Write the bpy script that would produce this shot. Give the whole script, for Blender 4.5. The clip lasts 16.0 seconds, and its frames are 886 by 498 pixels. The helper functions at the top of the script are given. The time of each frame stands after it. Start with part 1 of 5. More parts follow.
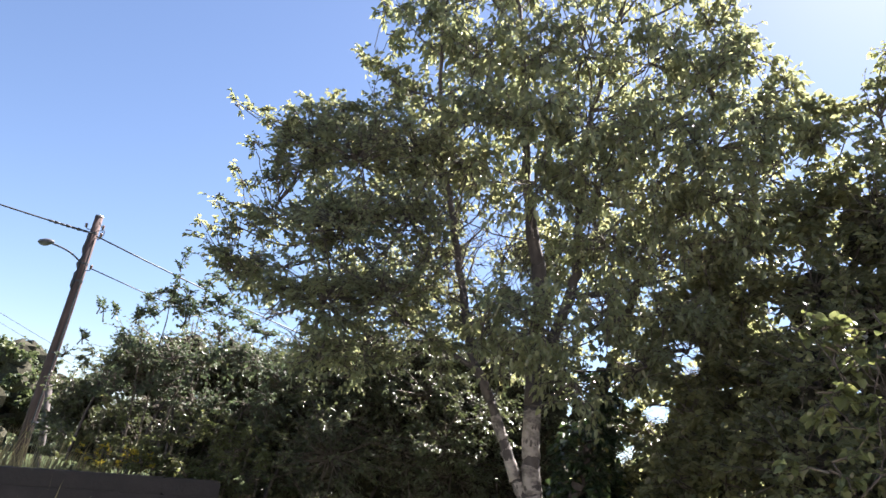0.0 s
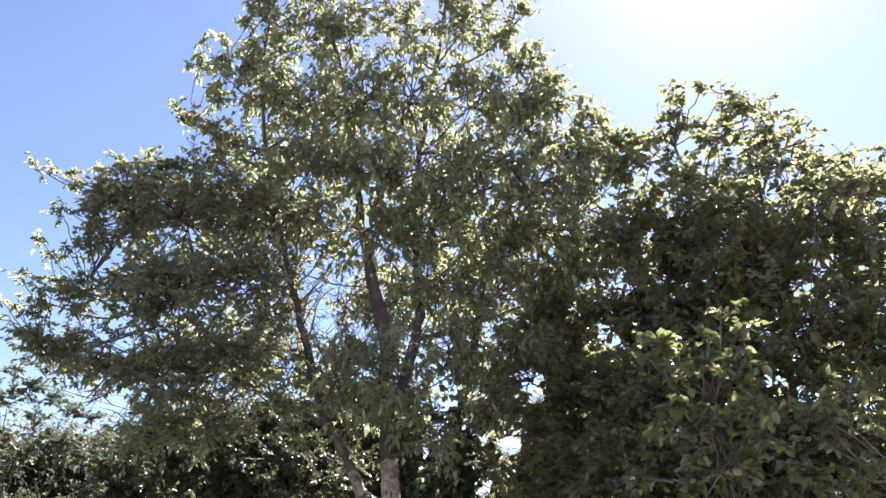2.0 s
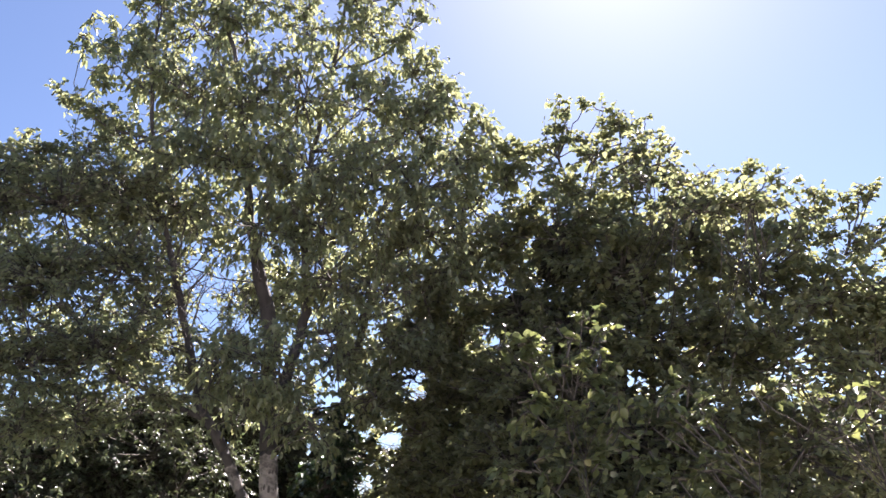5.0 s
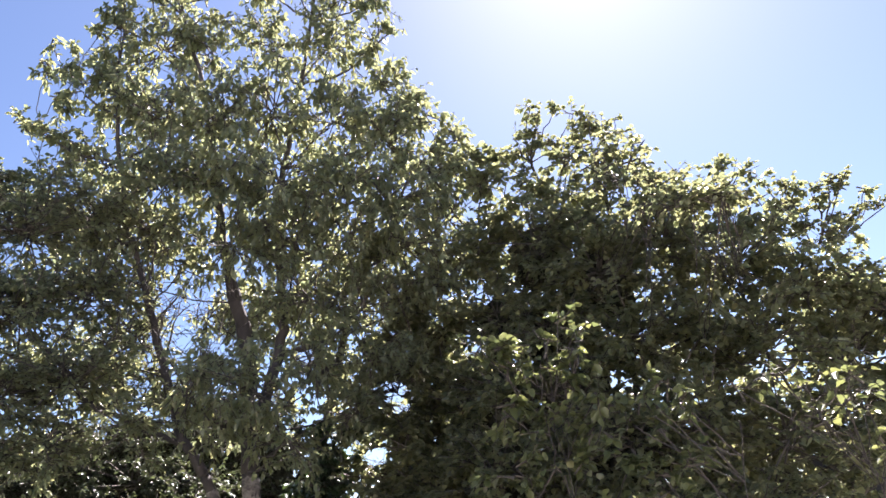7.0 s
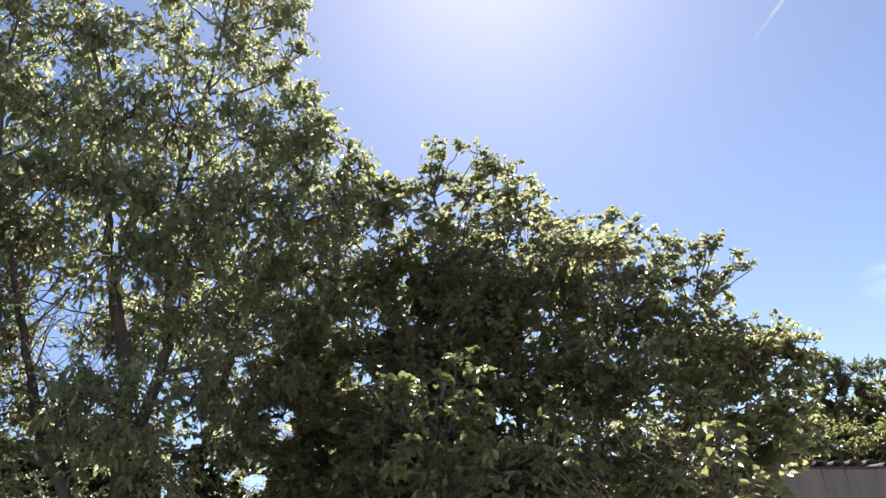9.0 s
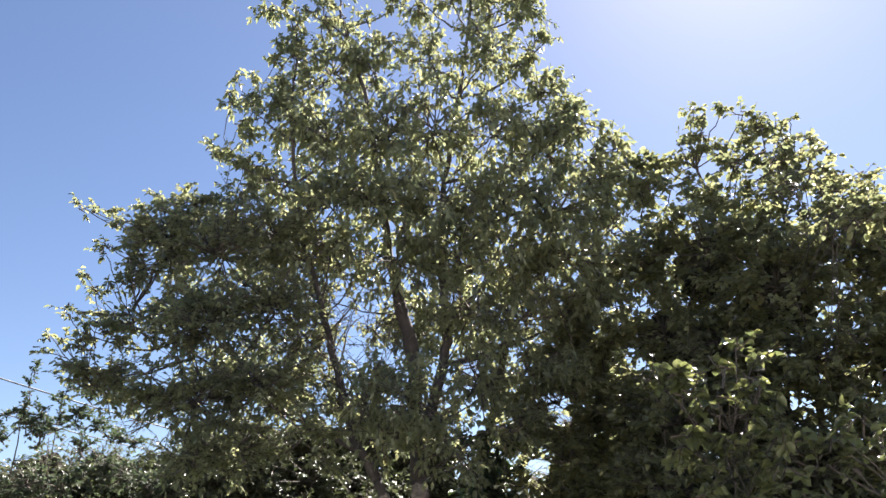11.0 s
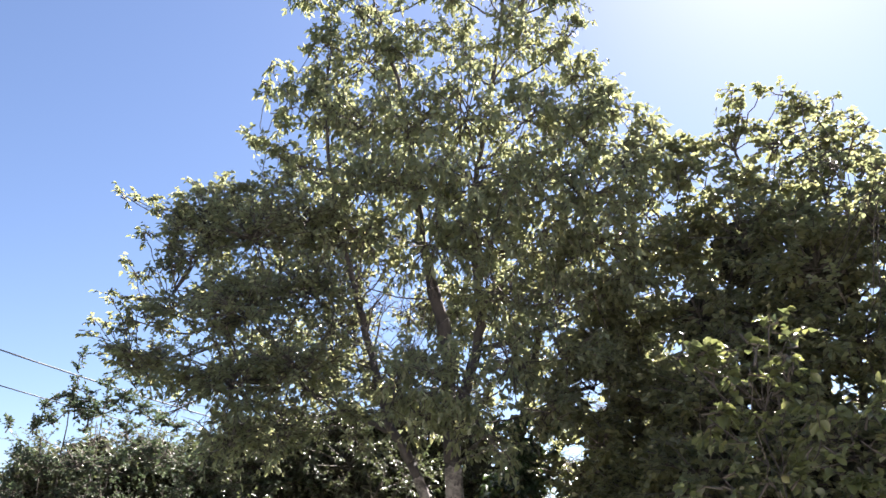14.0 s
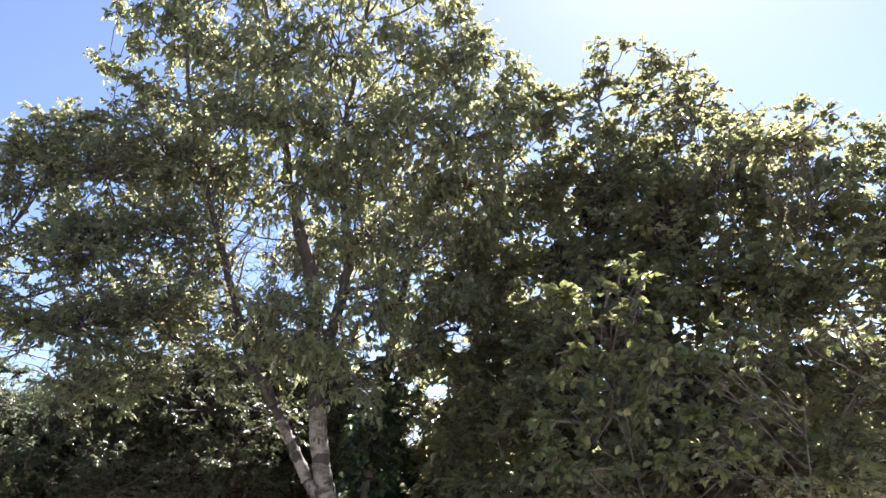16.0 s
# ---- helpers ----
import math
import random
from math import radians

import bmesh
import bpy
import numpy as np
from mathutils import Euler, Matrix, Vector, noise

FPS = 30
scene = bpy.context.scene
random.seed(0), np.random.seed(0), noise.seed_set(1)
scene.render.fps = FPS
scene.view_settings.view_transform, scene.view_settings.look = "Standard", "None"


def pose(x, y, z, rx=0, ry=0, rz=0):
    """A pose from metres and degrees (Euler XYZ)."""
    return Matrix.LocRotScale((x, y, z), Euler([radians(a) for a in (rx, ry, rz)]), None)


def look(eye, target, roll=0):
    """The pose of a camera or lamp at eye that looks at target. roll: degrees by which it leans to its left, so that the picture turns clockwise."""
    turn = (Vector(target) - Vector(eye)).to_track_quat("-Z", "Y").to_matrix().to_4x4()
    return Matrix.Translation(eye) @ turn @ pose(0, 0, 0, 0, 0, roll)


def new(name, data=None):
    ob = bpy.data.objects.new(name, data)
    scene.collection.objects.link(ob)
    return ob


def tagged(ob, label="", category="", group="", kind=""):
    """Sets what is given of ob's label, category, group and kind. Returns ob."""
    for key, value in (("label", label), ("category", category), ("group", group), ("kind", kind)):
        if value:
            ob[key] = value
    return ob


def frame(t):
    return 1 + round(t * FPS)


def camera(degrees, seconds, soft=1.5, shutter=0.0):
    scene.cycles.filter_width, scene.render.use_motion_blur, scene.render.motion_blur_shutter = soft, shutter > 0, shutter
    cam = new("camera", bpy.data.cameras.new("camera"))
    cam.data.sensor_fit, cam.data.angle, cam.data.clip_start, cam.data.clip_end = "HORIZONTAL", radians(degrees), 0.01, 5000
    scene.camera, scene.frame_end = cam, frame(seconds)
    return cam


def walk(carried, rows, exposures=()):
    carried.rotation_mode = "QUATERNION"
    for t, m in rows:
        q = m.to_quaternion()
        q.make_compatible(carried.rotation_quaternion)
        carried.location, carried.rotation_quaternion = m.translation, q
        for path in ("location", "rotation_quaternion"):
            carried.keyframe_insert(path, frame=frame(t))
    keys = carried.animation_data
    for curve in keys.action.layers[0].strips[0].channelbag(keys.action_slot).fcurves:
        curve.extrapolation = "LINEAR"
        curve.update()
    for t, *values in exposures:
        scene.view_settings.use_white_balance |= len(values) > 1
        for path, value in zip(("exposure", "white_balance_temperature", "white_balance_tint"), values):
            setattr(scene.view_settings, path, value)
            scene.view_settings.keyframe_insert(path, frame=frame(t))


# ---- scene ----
cam = camera(62.85, 16.0, soft=1.55)
PATH = [
    (0, pose(0.044, 0.122, 1.625, 108.25, -8.11, -2.29)),
    (0.5, pose(0.080, 0.160, 1.663, 108.85, -6.70, -2.32)),
    (1, pose(0.035, 0.133, 1.656, 109.13, -6.46, -1.39)),
    (1.2, pose(-0.010, 0.165, 1.670, 109.25, -5.10, -4.75)),
    (1.5, pose(-0.040, 0.193, 1.677, 109.94, -2.03, -8.16)),
    (2, pose(0.026, 0.186, 1.686, 112.33, 1.28, -12.47)),
    (2.5, pose(0.079, 0.157, 1.666, 111.29, 1.04, -14.84)),
    (3, pose(0.124, 0.141, 1.653, 110.78, -1.74, -18.81)),
    (3.2, pose(0.115, 0.120, 1.665, 110.60, -1.50, -19.20)),
    (5.3, pose(0.103, -0.031, 1.615, 112.36, 2.60, -20.23)),
    (5.5, pose(0.103, -0.029, 1.614, 112.85, 1.85, -17.90)),
    (6, pose(0.129, -0.017, 1.621, 113.17, 2.56, -15.63)),
    (6.5, pose(0.198, 0.014, 1.650, 112.95, 3.64, -13.24)),
    (7, pose(0.220, 0.020, 1.580, 113.20, 5.35, -20.65)),
    (7.2, pose(0.004, -0.075, 1.565, 109.82, 6.96, -34.85)),
    (7.5, pose(-0.001, -0.040, 1.560, 112.30, 9.06, -38.99)),
    (8, pose(0.077, -0.047, 1.561, 111.13, 5.86, -40.87)),
    (8.5, pose(0.061, -0.048, 1.599, 112.17, 5.10, -37.09)),
    (9, pose(0.045, -0.035, 1.687, 113.83, 4.73, -30.67)),
    (9.5, pose(-0.009, -0.021, 1.706, 115.23, 3.72, -16.03)),
    (9.7, pose(-0.026, -0.042, 1.709, 114.85, 5.04, -9.26)),
    (11.8, pose(0.132, -0.088, 1.793, 110.09, 0.33, -10.45)),
    (12, pose(0.139, -0.071, 1.795, 107.90, 1.02, -9.50)),
    (12.5, pose(0.120, -0.057, 1.754, 106.07, 0.05, -9.71)),
    (13, pose(0.128, -0.048, 1.750, 108.19, -4.25, -10.64)),
    (13.5, pose(0.146, -0.068, 1.675, 111.33, -6.86, -9.55)),
    (14, pose(0.166, -0.074, 1.647, 113.02, 0.40, -6.44)),
    (14.5, pose(0.169, -0.055, 1.650, 113.43, -1.11, -7.15)),
    (15, pose(0.129, -0.060, 1.674, 113.64, -0.15, -9.17)),
    (15.5, pose(0.220, -0.041, 1.660, 110.01, 1.31, -13.08)),
    (16, pose(0.218, -0.032, 1.647, 108.33, 2.78, -16.29)),
]
EXPOSURES = [(0.0, 2.50, 6300, 18), (1.0, 2.50, 6300, 18), (2.0, 2.65, 6200, 23), (3.0, 2.55, 6200, 23), (5.5, 2.40, 6200, 23), (7.0, 2.45, 6200, 23),
             (7.5, 2.25, 6300, 16), (8.0, 2.00, 6300, 16), (8.5, 2.00, 6300, 16), (9.5, 2.10, 6300, 16), (12.0, 2.45, 6300, 18), (12.5, 2.70, 6300, 18), (13.5, 2.60, 6300, 18),
             (15.0, 2.40, 6250, 21), (15.5, 2.40, 6250, 21), (16.0, 2.65, 6200, 23)]
walk(cam, PATH, EXPOSURES)

# ---- sky and sun ----
SUN_AZ, SUN_EL = radians(41), radians(50)
world = bpy.data.worlds.new("world")
scene.world = world
world.use_nodes = True
wn = world.node_tree.nodes
sky = wn.new("ShaderNodeTexSky")
sky.sky_type = "NISHITA"
sky.sun_disc = False
sky.sun_elevation, sky.sun_rotation = SUN_EL, SUN_AZ
sky.air_density, sky.dust_density, sky.ozone_density = 1.0, 0.65, 2.0
sky.altitude = 600
wn["Background"].inputs["Strength"].default_value = 0.0355
world.node_tree.links.new(sky.outputs[0], wn["Background"].inputs["Color"])
sun = new("sun", bpy.data.lights.new("sun", "SUN"))
sun.data.energy, sun.data.angle, sun.data.color = 5.0, radians(0.5), (1.0, 0.95, 0.86)
sun_dir = Vector((math.sin(SUN_AZ) * math.cos(SUN_EL), math.cos(SUN_AZ) * math.cos(SUN_EL), math.sin(SUN_EL)))
sun.matrix_world = look(sun_dir * 60, (0, 0, 0))


# ---- materials ----
def material(name):
    m = bpy.data.materials.new(name)
    m.use_nodes = True
    nt = m.node_tree
    return m, nt, nt.nodes, nt.links, nt.nodes["Principled BSDF"]


def ramp(nodes, stops):
    r = nodes.new("ShaderNodeValToRGB")
    while len(r.color_ramp.elements) < len(stops):
        r.color_ramp.elements.new(0.5)
    for e, (p, c) in zip(r.color_ramp.elements, stops):
        e.position, e.color = p, (*c, 1)
    return r


def leaf_material(name, dark, mid, light, through_col, amount=0.42, rough=0.42):
    """Leaves: each blade has its own tint, a soft gloss, and lets sunlight through."""
    m, nt, nodes, links, b = material(name)
    geo = nodes.new("ShaderNodeNewGeometry")
    r = ramp(nodes, [(0.0, dark), (0.55, mid), (0.93, light), (1.0, (0.16, 0.13, 0.05))])
    links.new(geo.outputs["Random Per Island"], r.inputs[0])
    tex = nodes.new("ShaderNodeTexNoise")
    tex.inputs["Scale"].default_value = 1.3
    co = nodes.new("ShaderNodeTexCoord")
    links.new(co.outputs["Object"], tex.inputs["Vector"])
    mixc = nodes.new("ShaderNodeMix")
    mixc.data_type, mixc.blend_type = "RGBA", "MULTIPLY"
    mixc.inputs["Factor"].default_value = 0.6
    spread = ramp(nodes, [(0.3, (0.6, 0.65, 0.6)), (0.7, (1.25, 1.2, 1.0))])
    links.new(tex.outputs["Fac"], spread.inputs[0])
    links.new(r.outputs[0], mixc.inputs["A"])
    links.new(spread.outputs[0], mixc.inputs["B"])
    links.new(mixc.outputs["Result"], b.inputs["Base Color"])
    b.inputs["Roughness"].default_value = rough
    b.inputs["Specular IOR Level"].default_value = 0.66
    tr = nodes.new("ShaderNodeBsdfTranslucent")
    hue = nodes.new("ShaderNodeMix")
    hue.data_type = "RGBA"
    hue.inputs["A"].default_value = (*through_col, 1)
    hue.inputs["B"].default_value = (through_col[0] * 0.5, through_col[1] * 0.62, through_col[2] * 0.7, 1)
    links.new(geo.outputs["Random Per Island"], hue.inputs["Factor"])
    links.new(hue.outputs["Result"], tr.inputs["Color"])
    mx = nodes.new("ShaderNodeMixShader")
    mx.inputs[0].default_value = amount
    links.new(b.outputs[0], mx.inputs[1])
    links.new(tr.outputs[0], mx.inputs[2])
    links.new(mx.outputs[0], nodes["Material Output"].inputs["Surface"])
    return m


def rough_material(name, stops, scale=6.0, detail=8.0, rough=0.85, bump=0.3, bump_scale=40.0, stretch=(1, 1, 1), metal=0.0, gloss=0.5):
    """A mottled surface with a coarse tint and a fine relief."""
    m, nt, nodes, links, b = material(name)
    co = nodes.new("ShaderNodeTexCoord")
    mp = nodes.new("ShaderNodeMapping")
    mp.inputs["Scale"].default_value = stretch
    links.new(co.outputs["Object"], mp.inputs["Vector"])
    n1 = nodes.new("ShaderNodeTexNoise")
    n1.inputs["Scale"].default_value, n1.inputs["Detail"].default_value, n1.inputs["Roughness"].default_value = scale, detail, 0.62
    links.new(mp.outputs[0], n1.inputs["Vector"])
    r = ramp(nodes, stops)
    links.new(n1.outputs["Fac"], r.inputs[0])
    info = nodes.new("ShaderNodeObjectInfo")
    tint = nodes.new("ShaderNodeHueSaturation")
    rng = nodes.new("ShaderNodeMapRange")
    rng.inputs["To Min"].default_value, rng.inputs["To Max"].default_value = 0.86, 1.12
    links.new(info.outputs["Random"], rng.inputs["Value"])
    links.new(rng.outputs[0], tint.inputs["Value"])
    links.new(r.outputs[0], tint.inputs["Color"])
    links.new(tint.outputs[0], b.inputs["Base Color"])
    b.inputs["Roughness"].default_value, b.inputs["Metallic"].default_value = rough, metal
    b.inputs["Specular IOR Level"].default_value = gloss
    n2 = nodes.new("ShaderNodeTexNoise")
    n2.inputs["Scale"].default_value, n2.inputs["Detail"].default_value = bump_scale, 6
    links.new(mp.outputs[0], n2.inputs["Vector"])
    bp = nodes.new("ShaderNodeBump")
    bp.inputs["Strength"].default_value, bp.inputs["Distance"].default_value = bump, 0.02
    links.new(n2.outputs["Fac"], bp.inputs["Height"])
    links.new(bp.outputs[0], b.inputs["Normal"])
    return m


def streaks(m):
    """Dark rain streaks that run down from the top edge along the joints of each board, each to its own length."""
    nodes, links = m.node_tree.nodes, m.node_tree.links
    b = nodes["Principled BSDF"]
    old = b.inputs["Base Color"].links[0].from_socket
    co = nodes.new("ShaderNodeTexCoord")
    sep = nodes.new("ShaderNodeSeparateXYZ")
    links.new(co.outputs["Object"], sep.inputs[0])
    info = nodes.new("ShaderNodeObjectInfo")
    end = nodes.new("ShaderNodeMapRange")
    end.inputs["To Min"].default_value, end.inputs["To Max"].default_value = 1.7, 2.25
    links.new(info.outputs["Random"], end.inputs["Value"])
    down = nodes.new("ShaderNodeMapRange")
    down.interpolation_type = "SMOOTHSTEP"
    down.inputs["From Max"].default_value = 2.4
    links.new(end.outputs[0], down.inputs["From Min"])
    links.new(sep.outputs["Z"], down.inputs["Value"])
    tex = nodes.new("ShaderNodeTexNoise")
    tex.inputs["Scale"].default_value, tex.inputs["Detail"].default_value = 5, 4
    links.new(co.outputs["Object"], tex.inputs["Vector"])
    wide = nodes.new("ShaderNodeMapRange")
    wide.inputs["From Min"].default_value, wide.inputs["From Max"].default_value = 0.3, 0.7
    wide.inputs["To Min"].default_value, wide.inputs["To Max"].default_value = 0.018, 0.06
    links.new(tex.outputs["Fac"], wide.inputs["Value"])
    side = nodes.new("ShaderNodeMapRange")
    side.inputs["From Min"].default_value = 0.0
    side.inputs["To Min"].default_value, side.inputs["To Max"].default_value = 0.95, 0.0
    links.new(wide.outputs[0], side.inputs["From Max"])
    links.new(sep.outputs["X"], side.inputs["Value"])
    both = nodes.new("ShaderNodeMath")
    both.operation = "MULTIPLY"
    links.new(side.outputs[0], both.inputs[0])
    links.new(down.outputs[0], both.inputs[1])
    mix = nodes.new("ShaderNodeMix")
    mix.data_type = "RGBA"
    mix.inputs["B"].default_value = (0.05, 0.04, 0.038, 1)
    links.new(both.outputs[0], mix.inputs["Factor"])
    links.new(old, mix.inputs["A"])
    links.new(mix.outputs["Result"], b.inputs["Base Color"])


M_CHERRY = leaf_material("cherry_leaf", (0.092, 0.103, 0.06), (0.146, 0.158, 0.09), (0.21, 0.221, 0.132), (0.5, 0.485, 0.22), amount=0.46, rough=0.33)
M_HAZEL = leaf_material("hazel_leaf", (0.088, 0.096, 0.053), (0.142, 0.15, 0.08), (0.212, 0.214, 0.115), (0.46, 0.445, 0.195), amount=0.44, rough=0.3)
M_SPRAY = leaf_material("sunlit_hazel_leaf", (0.065, 0.08, 0.036), (0.1, 0.115, 0.05), (0.145, 0.157, 0.072), (0.3, 0.31, 0.1), amount=0.4, rough=0.34)
M_BUSH = leaf_material("hedge_leaf", (0.055, 0.069, 0.038), (0.088, 0.105, 0.058), (0.13, 0.146, 0.082), (0.19, 0.21, 0.08), amount=0.3, rough=0.36)
# Leaf colour lightened to stand in for distance haze and lens veil
M_WOOD = leaf_material("hazed_leaf", (0.095, 0.115, 0.07), (0.135, 0.16, 0.095), (0.18, 0.205, 0.125), (0.22, 0.26, 0.1), amount=0.25, rough=0.7)
M_PLUM = leaf_material("plum_leaf", (0.04, 0.054, 0.038), (0.064, 0.083, 0.054), (0.098, 0.118, 0.074), (0.17, 0.22, 0.1), amount=0.28, rough=0.62)
M_IVY = leaf_material("ivy_leaf", (0.015, 0.028, 0.014), (0.025, 0.045, 0.02), (0.05, 0.08, 0.03), (0.1, 0.15, 0.04), amount=0.2, rough=0.3)
M_FAR = leaf_material("far_leaf", (0.085, 0.105, 0.038), (0.14, 0.16, 0.054), (0.2, 0.215, 0.075), (0.46, 0.46, 0.13), amount=0.4)
M_YEL = leaf_material("ragwort_petal", (0.5, 0.38, 0.03), (0.6, 0.47, 0.04), (0.7, 0.55, 0.06), (0.6, 0.5, 0.06))
M_STRAW = leaf_material("dry_grass", (0.28, 0.22, 0.12), (0.36, 0.3, 0.17), (0.45, 0.38, 0.22), (0.4, 0.34, 0.18), amount=0.3)
M_TWIG = rough_material("twig_bark", [(0.3, (0.05, 0.04, 0.032)), (0.7, (0.12, 0.1, 0.08))], 9)
M_BARK = rough_material("dark_bark", [(0.3, (0.035, 0.028, 0.026)), (0.55, (0.066, 0.054, 0.049)), (0.8, (0.12, 0.102, 0.092))], 7, stretch=(1, 1, 0.5), bump=0.7, bump_scale=22)
M_PALE = rough_material("pale_peeling_bark", [(0.36, (0.06, 0.05, 0.046)), (0.45, (0.13, 0.112, 0.1)), (0.53, (0.22, 0.193, 0.172)), (0.75, (0.29, 0.257, 0.228))], 9, stretch=(0.8, 0.8, 1.3), bump=0.6, bump_scale=30)
M_MAUVE = rough_material("trunk_bark", [(0.3, (0.035, 0.028, 0.026)), (0.55, (0.065, 0.054, 0.05)), (0.8, (0.12, 0.1, 0.093))], 8, stretch=(1, 1, 0.5), bump=0.8, bump_scale=24)
M_LAMP = rough_material("dull_grey_metal", [(0.3, (0.04, 0.04, 0.045)), (0.7, (0.08, 0.078, 0.086))], 12, rough=0.6, bump=0.05)
# Dark colour stands in for the shade deep inside the bushes
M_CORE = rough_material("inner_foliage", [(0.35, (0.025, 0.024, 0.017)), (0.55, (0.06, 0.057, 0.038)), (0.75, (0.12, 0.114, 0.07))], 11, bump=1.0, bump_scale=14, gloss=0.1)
M_POLE = rough_material("weathered_pole_wood", [(0.3, (0.05, 0.034, 0.031)), (0.7, (0.115, 0.08, 0.074))], 5, stretch=(3, 3, 0.25), bump=0.6, bump_scale=14, gloss=0.2)
M_STEEL = rough_material("galvanised_steel", [(0.3, (0.25, 0.25, 0.25)), (0.7, (0.4, 0.4, 0.4))], 12, rough=0.5, bump=0.05, metal=0.7)
M_CABLE = rough_material("black_cable", [(0.3, (0.02, 0.02, 0.022)), (0.7, (0.045, 0.045, 0.05))], 12, rough=0.6, bump=0.05)
M_CERAMIC = rough_material("brown_ceramic", [(0.3, (0.12, 0.07, 0.05)), (0.7, (0.2, 0.12, 0.08))], 12, rough=0.3, bump=0.02)
M_GLASS = rough_material("lamp_cover", [(0.3, (0.07, 0.07, 0.078)), (0.7, (0.12, 0.12, 0.13))], 8, rough=0.35, bump=0.02)
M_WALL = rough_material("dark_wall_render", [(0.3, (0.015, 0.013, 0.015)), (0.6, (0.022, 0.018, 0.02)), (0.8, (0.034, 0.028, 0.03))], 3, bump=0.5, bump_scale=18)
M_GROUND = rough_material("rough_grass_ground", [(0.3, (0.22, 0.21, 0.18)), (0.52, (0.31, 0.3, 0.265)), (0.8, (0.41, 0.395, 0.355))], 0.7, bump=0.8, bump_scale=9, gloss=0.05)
# Pale colour for the unseen wall added as a light reflector
M_PLASTER = rough_material("pale_bounce_render", [(0.3, (0.61, 0.59, 0.55)), (0.6, (0.71, 0.69, 0.65)), (0.8, (0.77, 0.75, 0.71))], 1.6, bump=0.4, bump_scale=60, gloss=0.2)
M_BOARD = rough_material("grey_cement_board", [(0.3, (0.09, 0.084, 0.086)), (0.55, (0.122, 0.113, 0.116)), (0.8, (0.15, 0.14, 0.142))], 1.7, stretch=(2, 2, 0.5), bump=0.3, bump_scale=26)
streaks(M_BOARD)


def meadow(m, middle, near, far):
    """Unseen pale yard round the given middle, added to bounce light; rough green grass further out."""
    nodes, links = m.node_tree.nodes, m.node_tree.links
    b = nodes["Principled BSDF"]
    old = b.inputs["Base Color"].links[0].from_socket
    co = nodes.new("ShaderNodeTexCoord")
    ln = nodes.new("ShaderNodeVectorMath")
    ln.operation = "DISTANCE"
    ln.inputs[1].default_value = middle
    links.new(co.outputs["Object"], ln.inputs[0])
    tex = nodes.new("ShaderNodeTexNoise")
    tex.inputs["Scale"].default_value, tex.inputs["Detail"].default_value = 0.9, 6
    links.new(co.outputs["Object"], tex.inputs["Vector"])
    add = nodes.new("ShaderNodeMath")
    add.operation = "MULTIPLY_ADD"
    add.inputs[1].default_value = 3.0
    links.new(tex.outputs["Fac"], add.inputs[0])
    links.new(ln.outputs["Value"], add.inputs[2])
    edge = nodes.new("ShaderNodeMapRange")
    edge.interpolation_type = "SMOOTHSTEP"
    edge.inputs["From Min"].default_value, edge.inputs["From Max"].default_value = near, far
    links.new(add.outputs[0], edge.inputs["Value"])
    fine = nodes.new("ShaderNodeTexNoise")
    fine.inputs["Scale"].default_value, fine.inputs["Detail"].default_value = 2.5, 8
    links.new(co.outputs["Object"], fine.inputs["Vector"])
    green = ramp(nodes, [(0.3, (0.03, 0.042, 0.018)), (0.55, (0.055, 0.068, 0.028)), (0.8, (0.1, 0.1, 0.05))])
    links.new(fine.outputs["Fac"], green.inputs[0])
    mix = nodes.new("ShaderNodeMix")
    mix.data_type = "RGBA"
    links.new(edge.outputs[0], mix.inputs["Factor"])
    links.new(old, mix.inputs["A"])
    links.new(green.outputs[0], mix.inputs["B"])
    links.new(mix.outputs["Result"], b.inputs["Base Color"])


# Yard kept pale and wide as a reflector under the trees
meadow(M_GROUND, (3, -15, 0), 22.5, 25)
# Plank colour darkened to carry the shade on the shed's sides and deck
M_SHADE = rough_material("shaded_plank", [(0.3, (0.025, 0.02, 0.018)), (0.7, (0.055, 0.045, 0.04))], 4, stretch=(2, 2, 0.3), bump=0.5, bump_scale=20)
M_TILE = rough_material("mossy_clay_tile", [(0.35, (0.045, 0.042, 0.03)), (0.52, (0.075, 0.06, 0.05)), (0.8, (0.11, 0.088, 0.075))], 9, gloss=0.15, bump=0.7, bump_scale=30)
M_RENDER = rough_material("grey_render", [(0.3, (0.1, 0.085, 0.095)), (0.7, (0.145, 0.124, 0.136))], 1.5, bump=0.25, bump_scale=30)
M_VERGE = rough_material("white_verge_paint", [(0.3, (0.65, 0.65, 0.64)), (0.7, (0.8, 0.8, 0.79))], 5, rough=0.55, bump=0.1)
M_SLATE = rough_material("roof_slate", [(0.3, (0.07, 0.07, 0.075)), (0.7, (0.14, 0.14, 0.15))], 4, rough=0.6, bump=0.4)
M_HILL = rough_material("wooded_hill_ground", [(0.3, (0.04, 0.06, 0.025)), (0.7, (0.1, 0.11, 0.05))], 0.05, bump=0.5, bump_scale=1, gloss=0.05)


# ---- mesh builders ----
def mesh_from(name, verts, faces, mat, parent=None, label="", smooth=False):
    me = bpy.data.meshes.new(name)
    me.from_pydata(verts, [], faces)
    me.materials.append(mat)
    if smooth:
        me.polygons.foreach_set("use_smooth", [True] * len(me.polygons))
    me.update()
    ob = new(name, me)
    if parent is not None:
        ob.parent = parent
    return tagged(ob, label=label)


